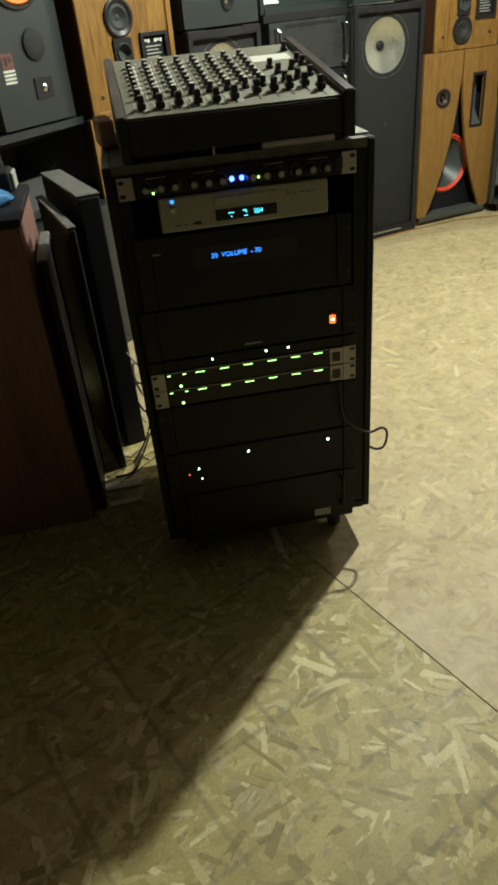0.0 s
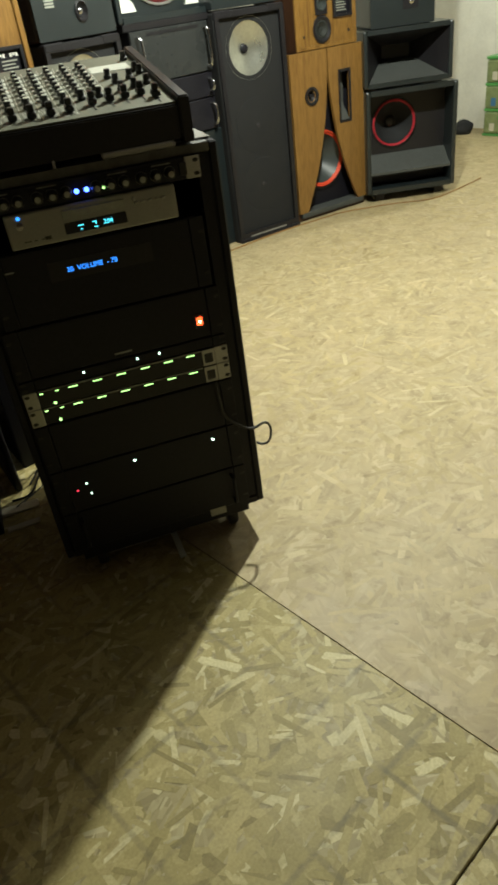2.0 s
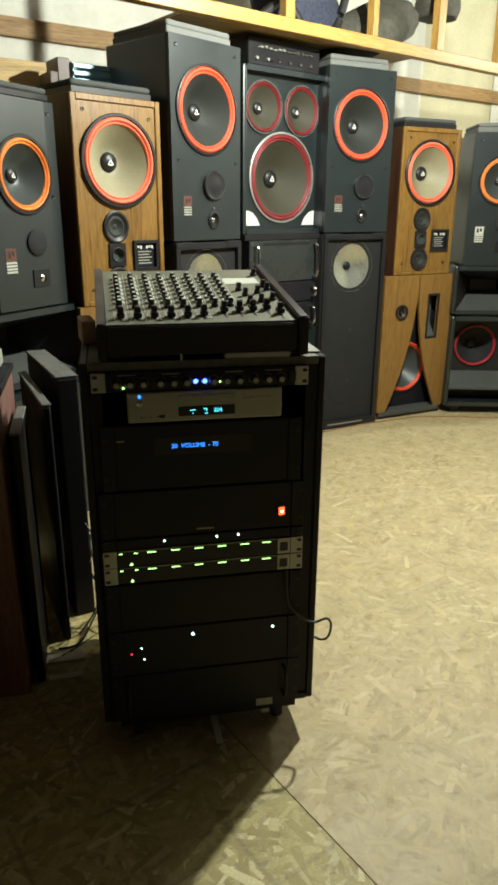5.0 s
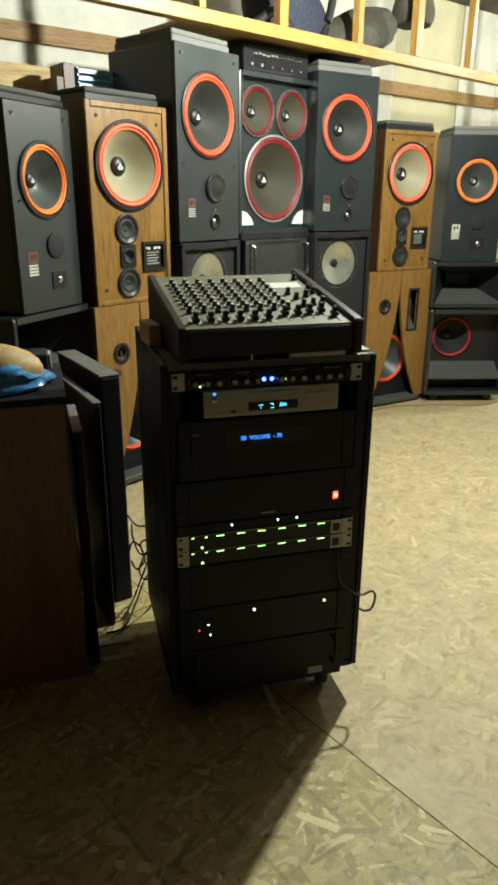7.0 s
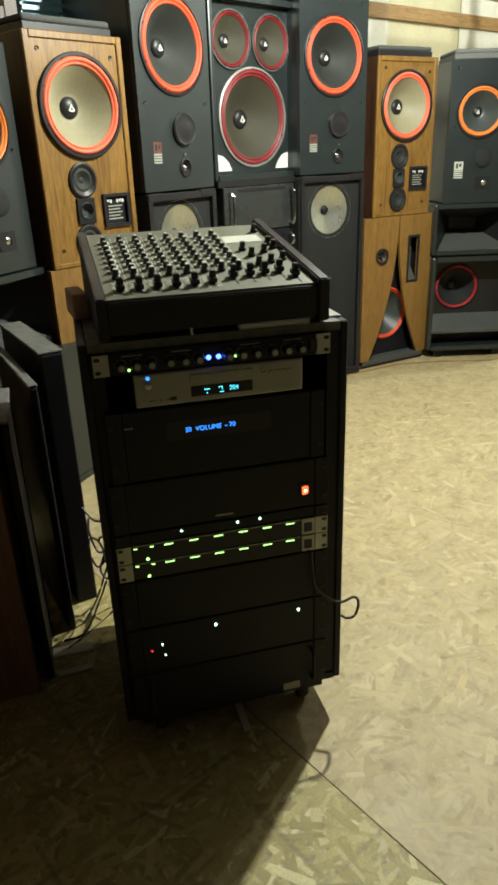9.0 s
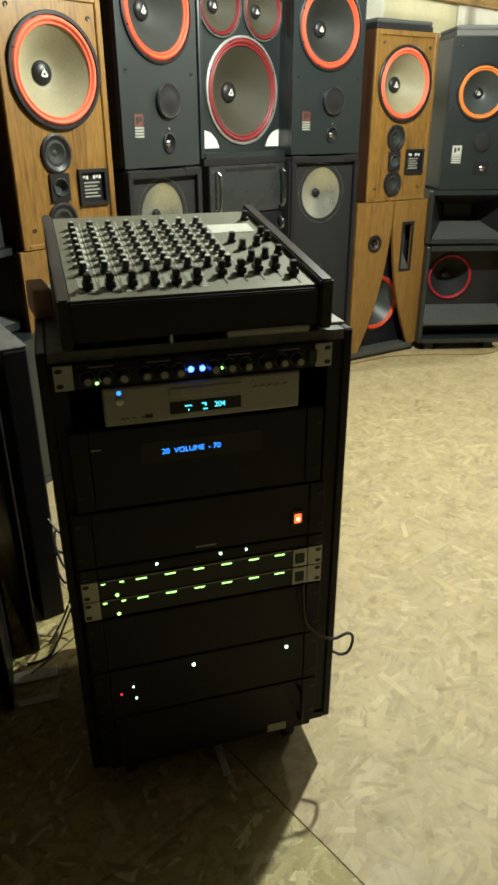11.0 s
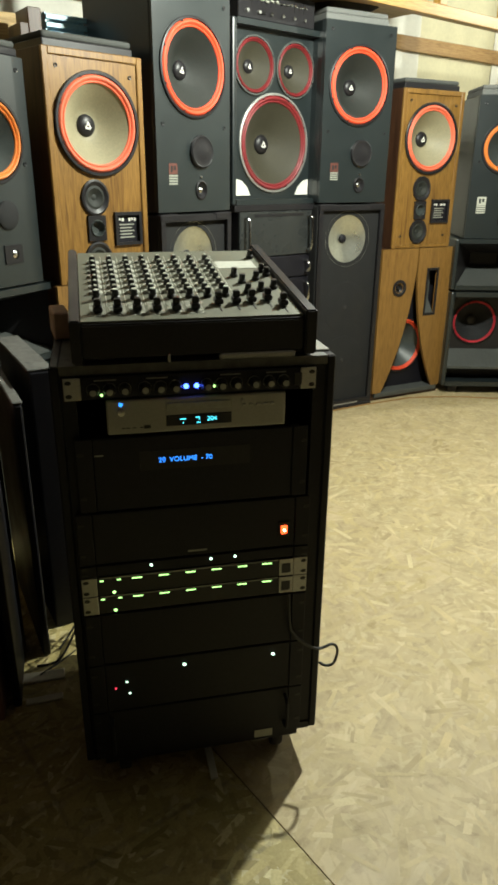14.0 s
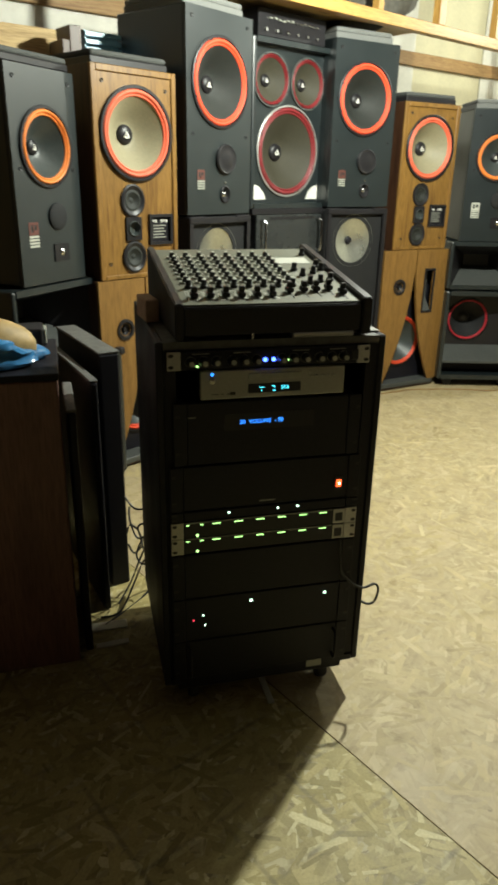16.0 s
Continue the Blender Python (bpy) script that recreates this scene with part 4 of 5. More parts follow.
lo, h = gear("power_amplifier", 0.122, 0.243, "black power amplifier at the bottom of the rack", "amplifier")
for sx in (-1, 1):
    part("handle", tube([(sx * 0.20, -0.008, 0.02), (sx * 0.20, -0.035, 0.025), (sx * 0.20, -0.035, 0.095), (sx * 0.20, -0.008, 0.10)], 0.004), "steel", lo)
tagpaper = thing("paper_tag", RACK @ pose(0.14, -0.0115, 0.105), "small pale paper tag at the foot of the rack", "tag")
part("tag", box(-0.022, 0.022, -0.001, 0.0, 0, 0.022), "knob_grey", tagpaper)

skid = thing("caster_dolly", RACK, "low dark dolly on casters under the equipment rack", "dolly")
part("frame", box(-0.235, 0.235, 0.02, 0.43, 0.062, 0.099, 0.003), "steel", skid)
for x in (-0.19, 0.19):
    for y in (0.07, 0.38):
        w_ = part("caster", lathe([(0, -0.014), (0.028, -0.014), (0.031, -0.008), (0.031, 0.008), (0.028, 0.014), (0, 0.014)], 0, 0, 24, m=pose(x, y, 0.0315, 0, 0, 90)), "rubber", skid, smooth=True)
        part("fork", box(x - 0.02, x + 0.02, y - 0.015, y + 0.015, 0.0615, 0.0635), "knob_grey", w_)

strip = thing("metal_bracket", pose(0.0, 1.60, 0.0, 0, 0, 11), "bent flat metal bracket lying on the floor", "bracket")
part("long_arm", box(-0.10, 0.10, 0.0, 0.018, 0.001, 0.006, 0.001), "paint", strip)
part("short_arm", box(0.082, 0.10, -0.115, -0.0005, 0.001, 0.006, 0.001), "paint", strip)

loop = thing("power_cable", RACK, "thin black cable looping out of the rack side", "cable")
part("cord", tube([(0.188, -0.020, 0.51), (0.190, -0.026, 0.45), (0.198, -0.026, 0.41), (0.235, -0.024, 0.368), (0.266, -0.022, 0.352), (0.296, -0.02, 0.358), (0.311, -0.016, 0.344), (0.315, -0.01, 0.318), (0.309, -0.004, 0.288), (0.292, 0.002, 0.280), (0.279, 0.012, 0.284)], 0.0034), "cable", loop)

# ---- mixer on the rack ----
MIX = pose(0.090, 1.514, 1.041, 0, 0, 11.2)
mix = thing("audio_mixer", MIX, "grey audio mixer with rows of black knobs on the rack", "mixer")
MW, MD, Z0, Z1 = 0.462, 0.472, 0.078, 0.152


def mz(y):
    return Z0 + (Z1 - Z0) * y / MD


def wedge(x0, x1, y0, y1, low, lift):
    bm = bmesh.new()
    v = [bm.verts.new(p) for p in ((x0, y0, low), (x1, y0, low), (x1, y1, low), (x0, y1, low), (x0, y0, mz(y0) + lift), (x1, y0, mz(y0) + lift), (x1, y1, mz(y1) + lift), (x0, y1, mz(y1) + lift))]
    for f in ((0, 1, 2, 3), (4, 5, 6, 7), (0, 1, 5, 4), (1, 2, 6, 5), (2, 3, 7, 6), (3, 0, 4, 7)):
        bm.faces.new([v[k] for k in f])
    bmesh.ops.bevel(bm, geom=bm.edges[:], offset=0.003, segments=2, affect="EDGES")
    return bm


part("body", wedge(-MW / 2 + 0.02, MW / 2 - 0.024, 0.004, MD, 0.012, -0.004), "plastic", mix)
part("side_cheek", wedge(MW / 2 - 0.023, MW / 2, -0.002, MD + 0.004, 0.004, 0.012), "plastic", mix)
part("side_cheek", wedge(-MW / 2, -MW / 2 + 0.019, -0.002, MD + 0.004, 0.004, 0.006), "plastic", mix)
slope = math.degrees(math.atan2(Z1 - Z0, MD))
TOP = pose(0, 0, Z0 - 0.004, slope)      # on the sloping panel: x, y along it, z out of it
L = math.hypot(MD, Z1 - Z0)
panel = part("control_panel", box(-MW / 2 + 0.02, MW / 2 - 0.024, 0.012, L - 0.006, 0.0, 0.004, 0.001, m=TOP), "panel", mix)


def on_panel(x, y, z=0.004):
    return TOP @ pose(x, y, z) @ pose(0, 0, 0, 90)


def share(name, me, m, parent, label=""):
    ob = new(name, me)
    ob.parent = parent
    ob.matrix_basis = m
    return ob


def mesh_of(bm, material):
    me = bpy.data.meshes.new(material)
    bmesh.ops.recalc_face_normals(bm, faces=bm.faces)
    bm.to_mesh(me)
    bm.free()
    me.materials.append(M[material])
    return me


# turned about the panel's normal: depth axis of lathe points out of the panel after the turn
small = mesh_of(lathe([(0.0076, 0.0), (0.0076, 0.005), (0.0066, 0.006), (0.0060, 0.015), (0, 0.0155)], 0, 0, 12), "knob")
collar = mesh_of(lathe([(0.0138, 0.0), (0.0132, 0.003), (0.0076, 0.004)], 0, 0, 14), "collar")
tip = mesh_of(lathe([(0.0038, 0.0155), (0.0034, 0.017), (0, 0.0172)], 0, 0, 10), "paint")
ytip = mesh_of(lathe([(0.0052, 0.0195), (0.0048, 0.021), (0, 0.0212)], 0, 0, 10), "paint")
big = mesh_of(lathe([(0.0088, 0.0), (0.0088, 0.006), (0.0068, 0.008), (0.0062, 0.0195), (0, 0.02)], 0, 0, 14), "knob")
bm = box(-0.0085, 0.0085, -0.011, 0.011, 0.002, 0.013, 0.002)
box(-0.0065, 0.0065, -0.006, 0.006, 0.013, 0.026, 0.002, bm)
fader = mesh_of(bm, "knob")
slot = mesh_of(box(-0.0012, 0.0012, -0.034, 0.034, 0.0, 0.0008), "knob")
scale_bm = bmesh.new()
for k in range(9):
    box(-0.0150, -0.0050, -0.032 + 0.008 * k, -0.0295 + 0.008 * k, 0.0, 0.0006, 0, scale_bm)
    box(0.0050, 0.0150, -0.032 + 0.008 * k, -0.0295 + 0.008 * k, 0.0, 0.0006, 0, scale_bm)
scale_me = mesh_of(scale_bm, "paint")
bm = box(-0.0005, 0.0005, -0.17, 0.17, 0, 0.0005)
rule = mesh_of(bm, "paint")


def knob(x, y, me, top, ring=True):
    k = share("knob", me, on_panel(x, y), panel)
    if ring:
        share("knob_collar", collar, on_panel(x, y), panel)
    share("knob_cap", top, on_panel(x, y), panel)


rng = random.Random(4)
for c in range(8):
    x = -0.178 + 0.0365 * c
    for rrow in range(7):
        knob(x, 0.172 + 0.0355 * rrow, small, tip)
    knob(x, 0.132, big, ytip, False)
    if c < 6:
        fy = 0.062 + rng.uniform(-0.004, 0.004)
        share("fader_slot", slot, TOP @ pose(x, 0.07, 0.0042), panel)
        share("fader_scale", scale_me, TOP @ pose(x, 0.07, 0.0042), panel)
        share("fader_knob", fader, TOP @ pose(x, fy, 0.004), panel)
    share("channel_rule", rule, TOP @ pose(x + 0.0182, 0.26, 0.0042), panel)
for x, y in ((0.054, 0.085), (0.090, 0.088), (0.122, 0.092), (0.156, 0.098), (0.180, 0.066)):
    share("fader_slot", slot, TOP @ pose(x, y - 0.008, 0.0042), panel)
    share("fader_knob", fader, TOP @ pose(x, y, 0.004), panel)
for x, y in ((0.128, 0.150), (0.158, 0.160), (0.188, 0.172), (0.130, 0.215), (0.165, 0.235), (0.195, 0.262), (0.190, 0.290), (0.122, 0.262), (0.190, 0.405)):
    knob(x, y, big, tip, False)
part("label_strip", box(0.098, 0.188, 0.322, 0.378, 0.004, 0.0048, 0, m=TOP), "collar", mix)
for sx in (-1, 1):
    for y in (0.05, 0.40):
        part("foot", box(sx * 0.17 - 0.015, sx * 0.17 + 0.015, y - 0.015, y + 0.015, 0.0, 0.013, 0.002), "rubber", mix)

bar = thing("metal_strip", RACK @ pose(0.115, 0.0, 1.041), "dull metal strip lying along the rack top edge", "strip")
part("strip", box(-0.075, 0.075, -0.004, 0.020, 0.0, 0.012, 0.003), "alu", bar)
board = thing("pale_plate", RACK @ pose(0.215, 0.03, 1.041, 0, 0, 0), "pale dusty plate on the rack top beside the mixer", "plate")
part("plate", box(-0.03, 0.055, 0.0, 0.22, 0.0, 0.004, 0.001), "silver", board)
clip_ = thing("metal_clip", RACK @ pose(-0.055, -0.004, 1.041), "small bright metal clip on the rack edge", "clip")
part("clip", box(-0.003, 0.003, -0.004, 0.004, 0.0, 0.016, 0.001), "chrome", clip_)
side_block = thing("cardboard_block", RACK @ pose(-0.238, 0.22, 1.041, 0, 0, 8), "small brown cardboard block on the rack top", "box")
part("block", box(-0.034, 0.0, 0.0, 0.10, 0.0, 0.056, 0.003), "card", side_block)

# ---- behind: amplifiers under and over the centre cabinet ----


def wide_amp(m, w, h, d, label, face="steel", handles=True, name="stereo_amplifier"):
    s = thing(name, m, label, "amplifier")
    part("case", box(-w / 2, w / 2, 0.004, d, 0.006, h, 0.004), "steel", s)
    f = part("front_panel", box(-w / 2, w / 2, -0.008, 0.004, 0.004, h, 0.003), face, s)
    for x in (-1, 1):
        part("foot", box(x * (w / 2 - 0.05) - 0.02, x * (w / 2 - 0.05) + 0.02, 0.03, d - 0.03, 0, 0.006), "rubber", s)
        if handles:
            part("handle", tube([(x * (w / 2 - 0.035), -0.006, 0.03), (x * (w / 2 - 0.035), -0.045, 0.04), (x * (w / 2 - 0.035), -0.045, h - 0.04), (x * (w / 2 - 0.035), -0.006, h - 0.03)], 0.007, 10), "chrome", s, smooth=True)
    return s


s = wide_amp(col("C", 2.047, -0.0, 0.03), 0.50, 0.13, 0.34, "black stereo component on top of the centre cabinet", "plastic", False)
for k in range(12):
    x = -0.17 + 0.031 * k
    part("slider_slot", box(x - 0.0012, x + 0.0012, -0.0092, -0.0075, 0.062, 0.112), "knob", s)
    part("slider", box(x - 0.009, x + 0.009, -0.02, -0.008, 0.083 + 0.004 * math.sin(k * 1.7), 0.090 + 0.004 * math.sin(k * 1.7), 0.0015), "chrome" if k > 5 else "knob_grey", s)
part("scale_line", box(-0.19, 0.2, -0.0088, -0.0075, 0.0855, 0.0872), "knob_grey", s)
for k in range(6):
    part("knob", lathe([(0.009, -0.008), (0.008, -0.022), (0, -0.023)], -0.2 + 0.075 * k, 0.034, 16), "chrome" if k > 1 else "alu", s, smooth=True)
part("rocker_switch", box(-0.115, -0.085, -0.016, -0.008, 0.028, 0.044, 0.002), "knob", s)
base = thing("lower_cabinet", col("C", 0.0), "plain black cabinet that carries stacked amplifiers", "cabinet")
part("body", box(-0.28, 0.28, 0.0, 0.42, 0, 0.66, 0.006), "black", base)
s = wide_amp(col("C", 0.662, 0, 0.0), 0.50, 0.16, 0.36, "black power amplifier with chrome handles in a stack")
s = wide_amp(col("C", 0.824, 0, 0.0), 0.50, 0.12, 0.36, "black power amplifier with chrome handles in a stack")
s = wide_amp(col("C", 0.946, 0, 0.0), 0.52, 0.235, 0.36, "large dark glossy power amplifier with handles in a stack", "amp_face")
part("dark_slot", box(-0.16, 0.19, -0.0095, -0.006, 0.208, 0.222), "plastic", s)
board2 = thing("spacer_board", col("C", 1.182), "black board between amplifier stack and centre cabinet", "board")
part("board", box(-0.29, 0.29, -0.005, 0.42, 0.0, 0.032, 0.003), "plastic", board2)

# ---- loft ----
LOFT = pose(1.368, 4.635, 2.184, 0, 0, 37.0)     # lower front edge of the loft beam
loft = thing("loft_frame", LOFT, "open loft frame of yellow pine lumber above the speakers", "loft", kind="structure")
part("front_beam", box(-4.2, 3.4, 0, 0.06, 0, 0.06, 0.003), "pine", loft)
for k, x in enumerate((-2.9, -2.3, -1.725, -1.19, -0.575, -0.01, 0.60, 1.2, 1.8)):
    w_ = 0.019 if k % 2 == 0 else 0.030
    part("post", box(x - w_, x + w_, 0.004, 0.056, 0.061, CEIL - 2.186, 0.002), "pine_up", loft)
part("deck", box(-1.75, -0.12, 0.062, 0.50, 0.02, 0.036), "ply", loft)
ledger = thing("ledger_board", WALL @ pose(0, 0, 2.222), "brown lumber ledger fixed along the walls", "ledger", kind="structure")
part("board", box(-2.0, X1 - 0.014, -0.053, -0.013, 0.0, 0.095, 0.003), "old_pine", ledger)
part("side_board", box(X1 - 0.041, X1 - 0.001, -2.6, -0.054, 0.0, 0.095, 0.003), "old_pine_side", ledger)


def lump(seed, sx, sy, sz, rough=0.25, sub=4):
    """A soft, sagging heap."""
    bm = bmesh.new()
    bmesh.ops.create_icosphere(bm, subdivisions=sub, radius=1.0)
    for v in bm.verts:
        n = noise.noise(v.co * 1.2 + Vector((seed, 0, 0))) * rough * 0.8 + noise.noise(Vector((v.co.x * 2, v.co.y * 2, v.co.z * 7)) + Vector((0, seed, 0))) * rough * 0.18
        v.co *= 1 + n
        v.co = Vector((v.co.x * sx, v.co.y * sy, max(-0.55, v.co.z) * sz))
    low = min(v.co.z for v in bm.verts)
    for v in bm.verts:
        v.co.z -= low
    return bm


def heap(m, seed, size, material, label, category, name):
    t = thing(name, m, label, category)
    part("cover", lump(seed, *size), material, t, smooth=True)


heap(LOFT @ pose(-0.92, 0.28, 0.037), 3.0, (0.27, 0.17, 0.26), "cloth", "dark blue cloth bundle stored on the loft", "bundle", "cloth_bundle")
heap(LOFT @ pose(-0.34, 0.27, 0.037, 0, -24, 0), 8.0, (0.40, 0.15, 0.16), "grey_cloth", "long grey-brown covered bundle stored on the loft", "bundle", "covered_bundle")
hose = thing("black_hose", LOFT, "black corrugated hose curling over the loft", "hose")
part("hose", tube([(-1.3, 0.14, 0.062), (-1.12, 0.13, 0.16), (-0.98, 0.12, 0.05), (-0.8, 0.13, 0.06), (-0.7, 0.14, 0.2), (-0.62, 0.15, 0.5)], 0.024, 12), "cable", hose, smooth=True)
pot = thing("dark_hanging_bag", LOFT @ pose(0.24, 0.25, 0.30), "dark round bag hanging behind the loft posts", "bag")
part("bag", lump(11.0, 0.16, 0.13, 0.15, 0.12), "grey_cloth", pot, smooth=True)
part("cord", tube([(0, 0, 0.2), (0, 0, 0.4), (0, 0, CEIL - 2.184 - 0.30)], 0.004), "cable", pot)

# ---- lamps ----
for spot in LAMPS:
    bulb = thing("hanging_bulb", pose(*spot), "bare warm bulb socket hanging from the ceiling", "lamp", "ceiling bulbs")
    part("cord", tube([(0, 0, 0.13), (0, 0, 0.2), (0, 0, CEIL - spot[2])], 0.003), "cable", bulb)
    part("socket", lathe([(0, 0.09), (0.016, 0.09), (0.02, 0.10), (0.02, 0.125), (0.01, 0.135), (0, 0.135)], 0, 0, 20, m=pose(0, 0, 0, 90)), "plastic", bulb, smooth=True)

# ---- behind the speakers ----
ply = thing("plywood_panel", BACK @ pose(0, -0.07, 0), "yellow plywood sheets standing against the wall, extended unseen to dim it", "panel")
# the row runs on out of view, added to dim the left wall
for k in range(5):
    part("sheet", box(1.70 - 1.22 * (k + 1) + 0.002, 1.70 - 1.22 * k, 0, 0.018, 0.0, 2.02 - 0.01 * (k % 2), 0.002), "ply", ply)
tall = thing("tall_cabinet", BACK @ pose(1.78, -0.34, 0), "dark brown tall cabinet behind the speakers", "cabinet")
part("body", box(-0.22, 0.24, 0, 0.26, 0, 1.868, 0.004), "oak_dark", tall)
blk = thing("brown_box", BACK @ pose(1.605, -0.33, 1.869), "small dark brown box on the tall cabinet", "box")
part("body", box(-0.012, 0.045, 0, 0.15, 0, 0.135, 0.003), "oak_dark", blk)
part("step", box(-0.05, -0.0125, 0, 0.15, 0, 0.075, 0.003), "oak_dark", blk)
crate_b = thing("slatted_crate", BACK @ pose(1.80, -0.33, 1.869), "pale blue slatted plastic crate on the tall cabinet", "crate")
part("back", box(-0.13, 0.15, 0.14, 0.15, 0, 0.125), "pale_blue", crate_b)
for k in range(4):
    part("slat", box(-0.13, 0.15, 0.0, 0.012, 0.006 + 0.031 * k, 0.026 + 0.031 * k, 0.002), "pale_blue", crate_b)
for x in (-0.13, 0.144):
    part("side", box(x, x + 0.006, 0.012, 0.14, 0.0, 0.125), "pale_blue", crate_b)

# ---- left side ----
crate = thing("brown_cabinet", pose(-0.452, 1.71, 0, 0, 0, 12), "dark brown wooden cabinet beside the equipment rack", "cabinet")
part("body", box(-0.80, 0.0, 0.0, 0.40, 0.0, 0.885, 0.005, seg=2), "brown", crate)
part("top", box(-0.81, 0.006, -0.006, 0.405, 0.886, 0.905, 0.004, seg=2), "steel", crate, "black top board")
bag = thing("bread_bag", pose(-0.67, 1.78, 0.906, 0, 0, 20), "bag of bread in clear and blue film on the cabinet", "bread bag")
part("loaf", lump(2.0, 0.15, 0.075, 0.085, 0.12), "tan", bag, "tan loaf", True)
part("film", lump(6.0, 0.155, 0.09, 0.055, 0.6), "film", bag, "shiny blue film", True)
case = thing("black_case", pose(-0.545, 2.0, 0.906, 0, 0, 12), "flat black case lying on the brown cabinet", "case")
part("body", box(-0.50, 0.0, 0.0, 0.11, 0.0, 0.05, 0.006, seg=2), "plastic", case)
part("end_plate", box(0.0005, 0.01, 0.02, 0.09, 0.002, 0.045, 0.002), "knob_grey", case)


def black_board(x, y, yaw, w, h, lean, label, fat=0.0):
    p = thing("black_board", pose(x, y, 0, lean, 0, yaw), label, "board", "standing black boards")
    part("board", box(0, w, -fat, 0.022, 0, h, 0.006, seg=2), "steel", p)
    # paler trim puts the light on the board's top into its colour
    part("edge_trim", box(0.002, w - 0.002, -fat - 0.002, 0.026, h + 0.0005, h + 0.009, 0.003), "dusty", p, "top edge greyed as if lit")


black_board(-0.385, 2.12, 117.5, 0.45, 0.85, 0, "thick black board standing on edge behind the rack", 0.045)
black_board(-0.392, 1.98, 115.0, 0.47, 0.80, 0, "thin black board standing on edge beside the cabinet")
# third board added to black out the bright gap beside the cabinet
black_board(-0.420, 1.76, 103.0, 0.28, 0.78, 0, "black board on edge, added to darken the gap at the cabinet side")
for k, pts in enumerate((
        [(-0.24, 1.97, 0.42), (-0.27, 2.02, 0.36), (-0.31, 2.06, 0.34), (-0.345, 2.09, 0.37)],
        [(-0.25, 1.97, 0.30), (-0.28, 2.03, 0.20), (-0.30, 2.08, 0.24), (-0.33, 2.09, 0.26), (-0.345, 2.10, 0.22)],
        [(-0.245, 1.98, 0.34), (-0.27, 2.06, 0.22), (-0.31, 2.10, 0.10), (-0.34, 2.08, 0.03), (-0.37, 2.0, 0.006)],
        [(-0.25, 1.98, 0.20), (-0.29, 2.08, 0.12), (-0.32, 2.04, 0.06), (-0.36, 1.95, 0.006), (-0.42, 1.92, 0.006)],
        [(-0.24, 1.98, 0.26), (-0.27, 2.0, 0.31), (-0.30, 2.05, 0.27), (-0.29, 2.09, 0.19), (-0.32, 2.09, 0.15), (-0.34, 2.10, 0.18)],
        [(-0.24, 1.99, 0.24), (-0.26, 2.04, 0.16), (-0.29, 2.05, 0.13), (-0.31, 2.07, 0.16), (-0.28, 2.10, 0.21), (-0.25, 2.08, 0.17), (-0.27, 2.04, 0.09)],
        [(-0.24, 1.97, 0.38), (-0.265, 2.0, 0.28), (-0.30, 2.02, 0.25), (-0.325, 2.05, 0.30), (-0.33, 2.09, 0.33)],
        [(-0.23, 2.0, 0.5), (-0.25, 2.04, 0.30), (-0.24, 2.1, 0.12), (-0.28, 2.06, 0.006), (-0.4, 1.88, 0.006)])):
    w_ = thing("loose_cable", pose(0, 0, 0), "thin black cable hanging between rack and boards", "cable", "loose cables")
    part("cord", tube(pts, 0.0036, 6), "cable", w_)
# pale strips modelled where slivers of bare floor catch the light
for x, y, yaw, a, b_ in ((-0.40, 1.875, 12, 0.07, 0.022), (-0.365, 1.785, 15, 0.05, 0.012)):
    s = thing("lit_floor_strip", pose(x, y, 0.001, 0, 0, yaw), "pale flat strip put in for a lit sliver of floor", "scrap", "floor scraps")
    part("scrap", box(-a, a, -b_, b_, 0, 0.006, 0.002), "paper", s)

# ---- right end of the room ----
tower = thing("drawer_tower", pose(3.160, 5.965, 0, 0, 0, WY - 90), "cloudy green plastic drawer tower by the wall", "drawers")
part("frame", box(-0.19, 0.19, 0.0, 0.28, 0.0, 0.02, 0.004), "green", tower)
for k in range(3):
    z = 0.022 + 0.195 * k
    dr = part("drawer", box(-0.18, 0.18, -0.005, 0.27, z, z + 0.168, 0.014, seg=2), "drawer", tower)
    part("handle", box(-0.05, 0.05, -0.018, -0.004, z + 0.12, z + 0.135, 0.003), "green", dr)
    part("shelf", box(-0.19, 0.19, 0.0, 0.28, z + 0.170, z + 0.194, 0.005), "green", tower)
    for x, w in ((-0.10, 0.045), (0.02, 0.03), (0.09, 0.05)):
        part("contents", box(x - w / 2, x + w / 2, -0.0065, -0.0045, z + 0.02, z + 0.06 + 0.5 * w, 0.0005), "blue" if x < 0 and k == 1 else "paper", dr)
tub = thing("pink_tub", pose(3.160, 5.965, 0.607, 0, 0, WY - 90) @ pose(0.03, 0.12, 0), "pink plastic tub on the green drawer tower", "tub")
part("tub", box(-0.11, 0.11, -0.08, 0.08, 0.0, 0.14, 0.02, seg=3), "pink", tub)
part("lid", box(-0.10, 0.10, -0.07, 0.07, 0.141, 0.175, 0.012, seg=2), "yellow", tub)
heap(pose(2.97, 6.33, 0), 14.0, (0.085, 0.07, 0.075), "carpet", "small black bag lying on the floor by the drawers", "bag", "small_bag")
pic = thing("framed_picture", WALL @ pose(X1 - 0.001, -0.27, 1.58, 0, 0, -90), "dark green picture in a black frame on the wall", "picture")
part("frame", plate(rect(0, 0.62, 0, 0.49), [rect(0.02, 0.60, 0.02, 0.47)], -0.022, 0.0), "plastic", pic)
part("print", box(0.018, 0.602, -0.012, -0.003, 0.018, 0.472), "print", pic)
rail = thing("wall_strip", WALL @ pose(X1 - 0.001, -0.24, 1.432, 0, 0, -90), "beige strip fixed to the wall under a picture", "strip")
part("strip", box(0, 0.68, -0.018, 0.0, 0, 0.085, 0.004), "tan", rail)
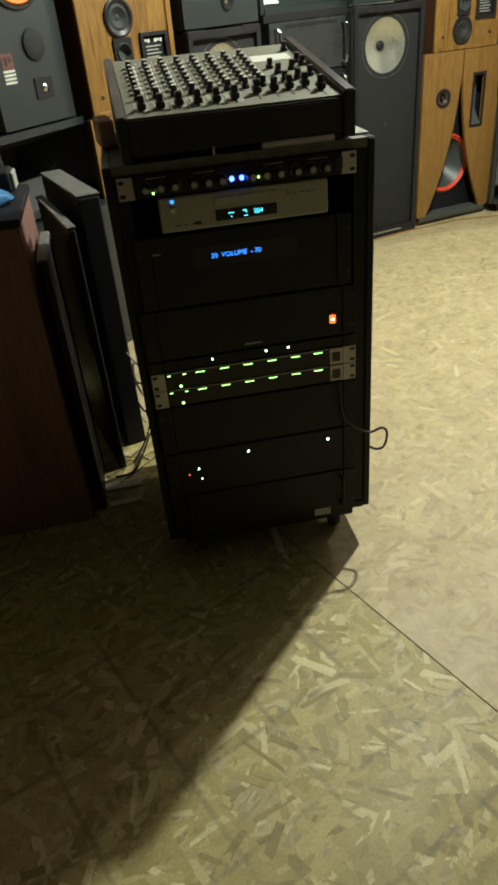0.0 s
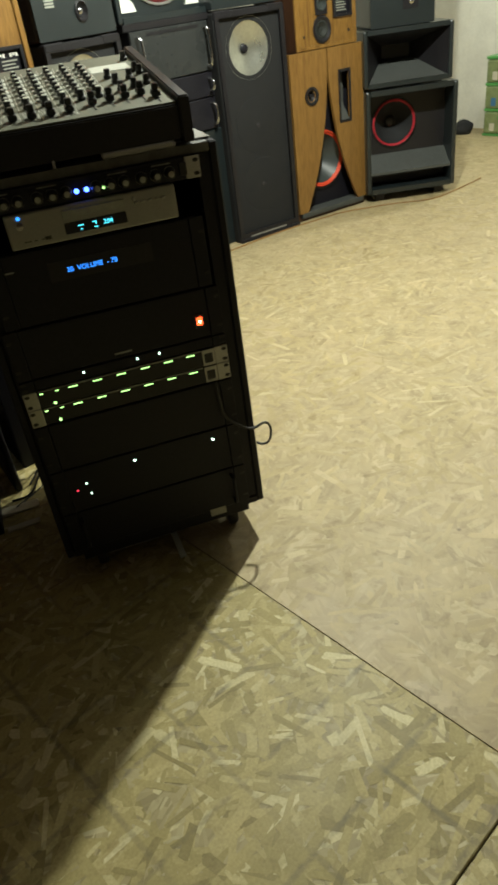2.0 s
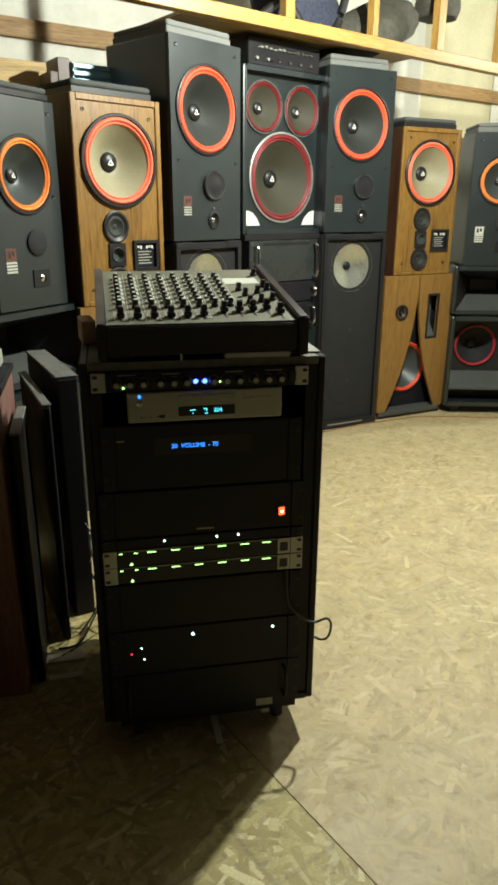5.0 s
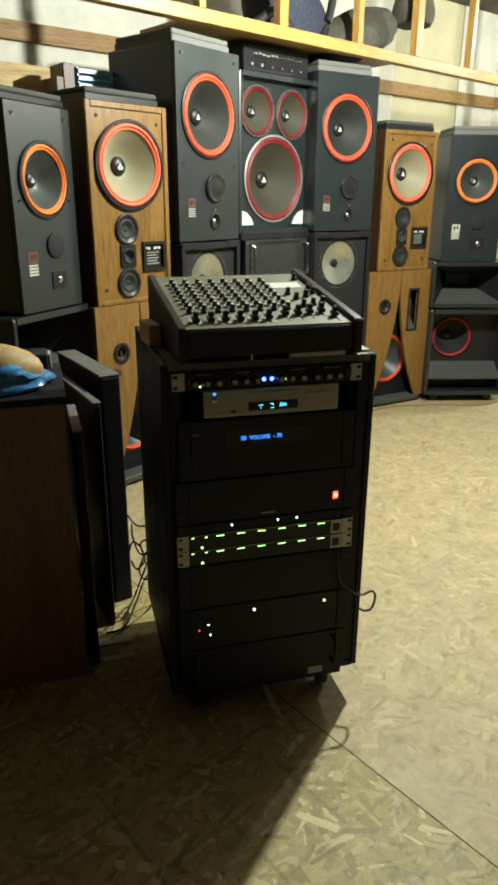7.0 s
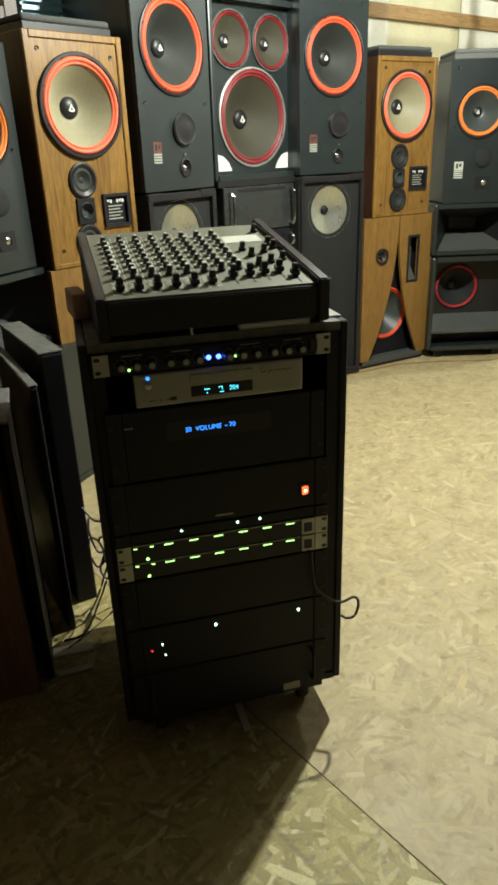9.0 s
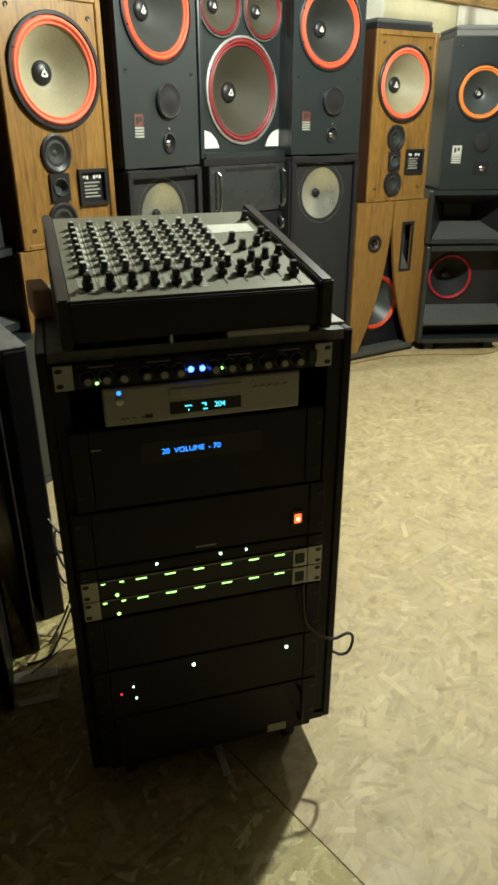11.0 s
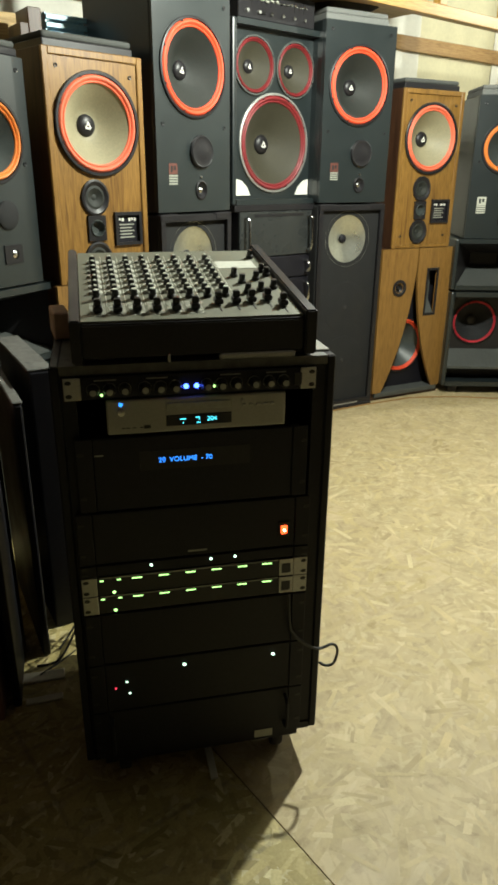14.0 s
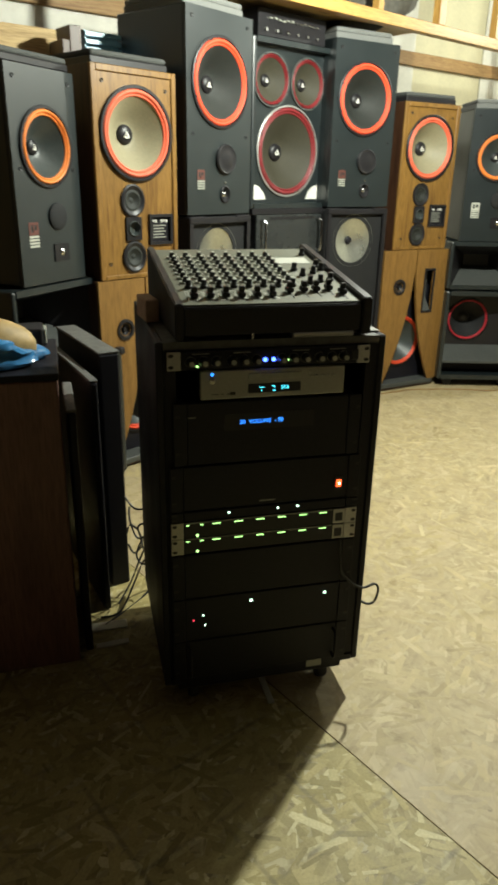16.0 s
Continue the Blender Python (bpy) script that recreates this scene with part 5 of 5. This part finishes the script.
wire = thing("floor_wire", pose(0, 0, 0), "thin tan wire lying along the speaker cabinets", "wire")
part("cord", tube([(0.50, 4.02, 0.003), (0.63, 4.14, 0.003), (0.95, 4.33, 0.003), (1.25, 4.47, 0.003), (1.39, 4.52, 0.003), (1.7, 4.53, 0.003), (1.98, 4.5, 0.003), (2.2, 4.62, 0.003), (2.45, 4.8, 0.003)], 0.005, 6), "tan_cable", wire)

# ---- floor sheets ----
FU = 35.0
FLOORM = pose(0, 0, 0, 0, 0, FU)
winv = WALL.inverted()
sheet = mesh_of(box(0.0, 1.2198, 0.0, 2.4398, -0.0185, 0.0), "osb_worn")
gapped = mesh_of(box(0.002, 1.218, 0.002, 2.438, -0.0185, 0.0, 0.002), "osb")
rng = np.random.default_rng(7)


def strand_layer(m, material, cover, deep, u0, u1, v0, v1):
    """Thin wood strands pressed flat into one sheet, each a ragged sliver with its own lie."""
    n = int(cover * (u1 - u0) * (v1 - v0) / 0.00105)
    long_, wide = rng.uniform(0.022, 0.062, n), rng.uniform(0.004, 0.0125, n)
    turn = rng.normal(0.0, 0.75, n) + np.where(rng.random(n) < 0.3, 1.57, 0.0)
    shape = np.array([(-1, -0.55), (-0.86, -1), (0.9, -0.95), (1, 0.35), (0.82, 1), (-0.94, 0.9)])
    xy = shape[None] * (1 + rng.uniform(-0.16, 0.16, (n, 6, 2)))
    xy[..., 0] *= long_[:, None]
    xy[..., 1] *= wide[:, None]
    c, si = np.cos(turn)[:, None], np.sin(turn)[:, None]
    px = xy[..., 0] * c - xy[..., 1] * si + rng.uniform(u0, u1, n)[:, None]
    py = xy[..., 0] * si + xy[..., 1] * c + rng.uniform(v0, v1, n)[:, None]
    pz = 0.0001 + rng.uniform(0, deep, n)[:, None] + rng.uniform(0, 0.00006, (n, 6))
    co = np.stack([np.clip(px, 0.004, 1.216), np.clip(py, 0.004, 2.436), pz], -1).reshape(-1, 3)
    me = bpy.data.meshes.new("strand_layer")
    me.from_pydata(co.tolist(), [], np.arange(6 * n).reshape(n, 6).tolist())
    me.materials.append(M[material])
    ob = new("strand_layer", me)
    ob.parent = floor
    ob.matrix_parent_inverse = floor.matrix_basis.inverted()
    ob.matrix_basis = m
    tagged(ob, "pressed wood strands in the face of the floor sheets", kind="stuff")


corners = [(X0, Y0), (X1, Y0), (X1, -0.001), (X0, -0.001)]
for i in range(-8, 12):
    for j in range(-6, 7):
        u0 = 1.006 + 1.22 * i
        v0 = 0.182 + 2.44 * j - (0 if i % 2 else 1.22)
        m = FLOORM @ pose(u0, v0, 0)
        four = [winv @ m @ Vector((x, y, 0)) for x in (0, 1.22) for y in (0, 2.44)]
        if max(p.x for p in four) < X0 or min(p.x for p in four) > X1 or max(p.y for p in four) < Y0 or min(p.y for p in four) > 0:
            continue
        me = gapped if i == -1 and j in (0, -1) else sheet
        if any(not (X0 < p.x < X1 and Y0 < p.y < 0) for p in four):
            bm = bmesh.new()
            bm.from_mesh(sheet)
            for k in range(4):          # trim to the room
                a, c2 = (WALL @ Vector((*corners[n % 4], 0)) for n in (k, k + 1))
                way = (m.inverted().to_3x3() @ (c2 - a)).normalized()
                cut = bmesh.ops.bisect_plane(bm, geom=bm.verts[:] + bm.edges[:] + bm.faces[:], plane_co=m.inverted() @ a, plane_no=(way.y, -way.x, 0), clear_outer=True)
                rim = [g for g in cut["geom_cut"] if isinstance(g, bmesh.types.BMEdge)]
                if rim:
                    bmesh.ops.contextual_create(bm, geom=rim)
            if not bm.faces:
                bm.free()
                continue
            me = bpy.data.meshes.new("floor_sheet")
            bm.to_mesh(me)
            bm.free()
            me.materials.append(M["osb_worn"])
        ob = new("floor_sheet", me)
        ob.parent = floor
        ob.matrix_parent_inverse = floor.matrix_basis.inverted()
        ob.matrix_basis = m
        near = i == -1 and j in (0, -1)
        if near or (-1 <= i <= 2 and -1 <= j <= 2):
            strand_layer(m, "strands" if near else "strands_worn", 1.7 if near else 0.4, 0.0005 if near else 0.00022, 0.0, 1.22, 0.0, 2.44)
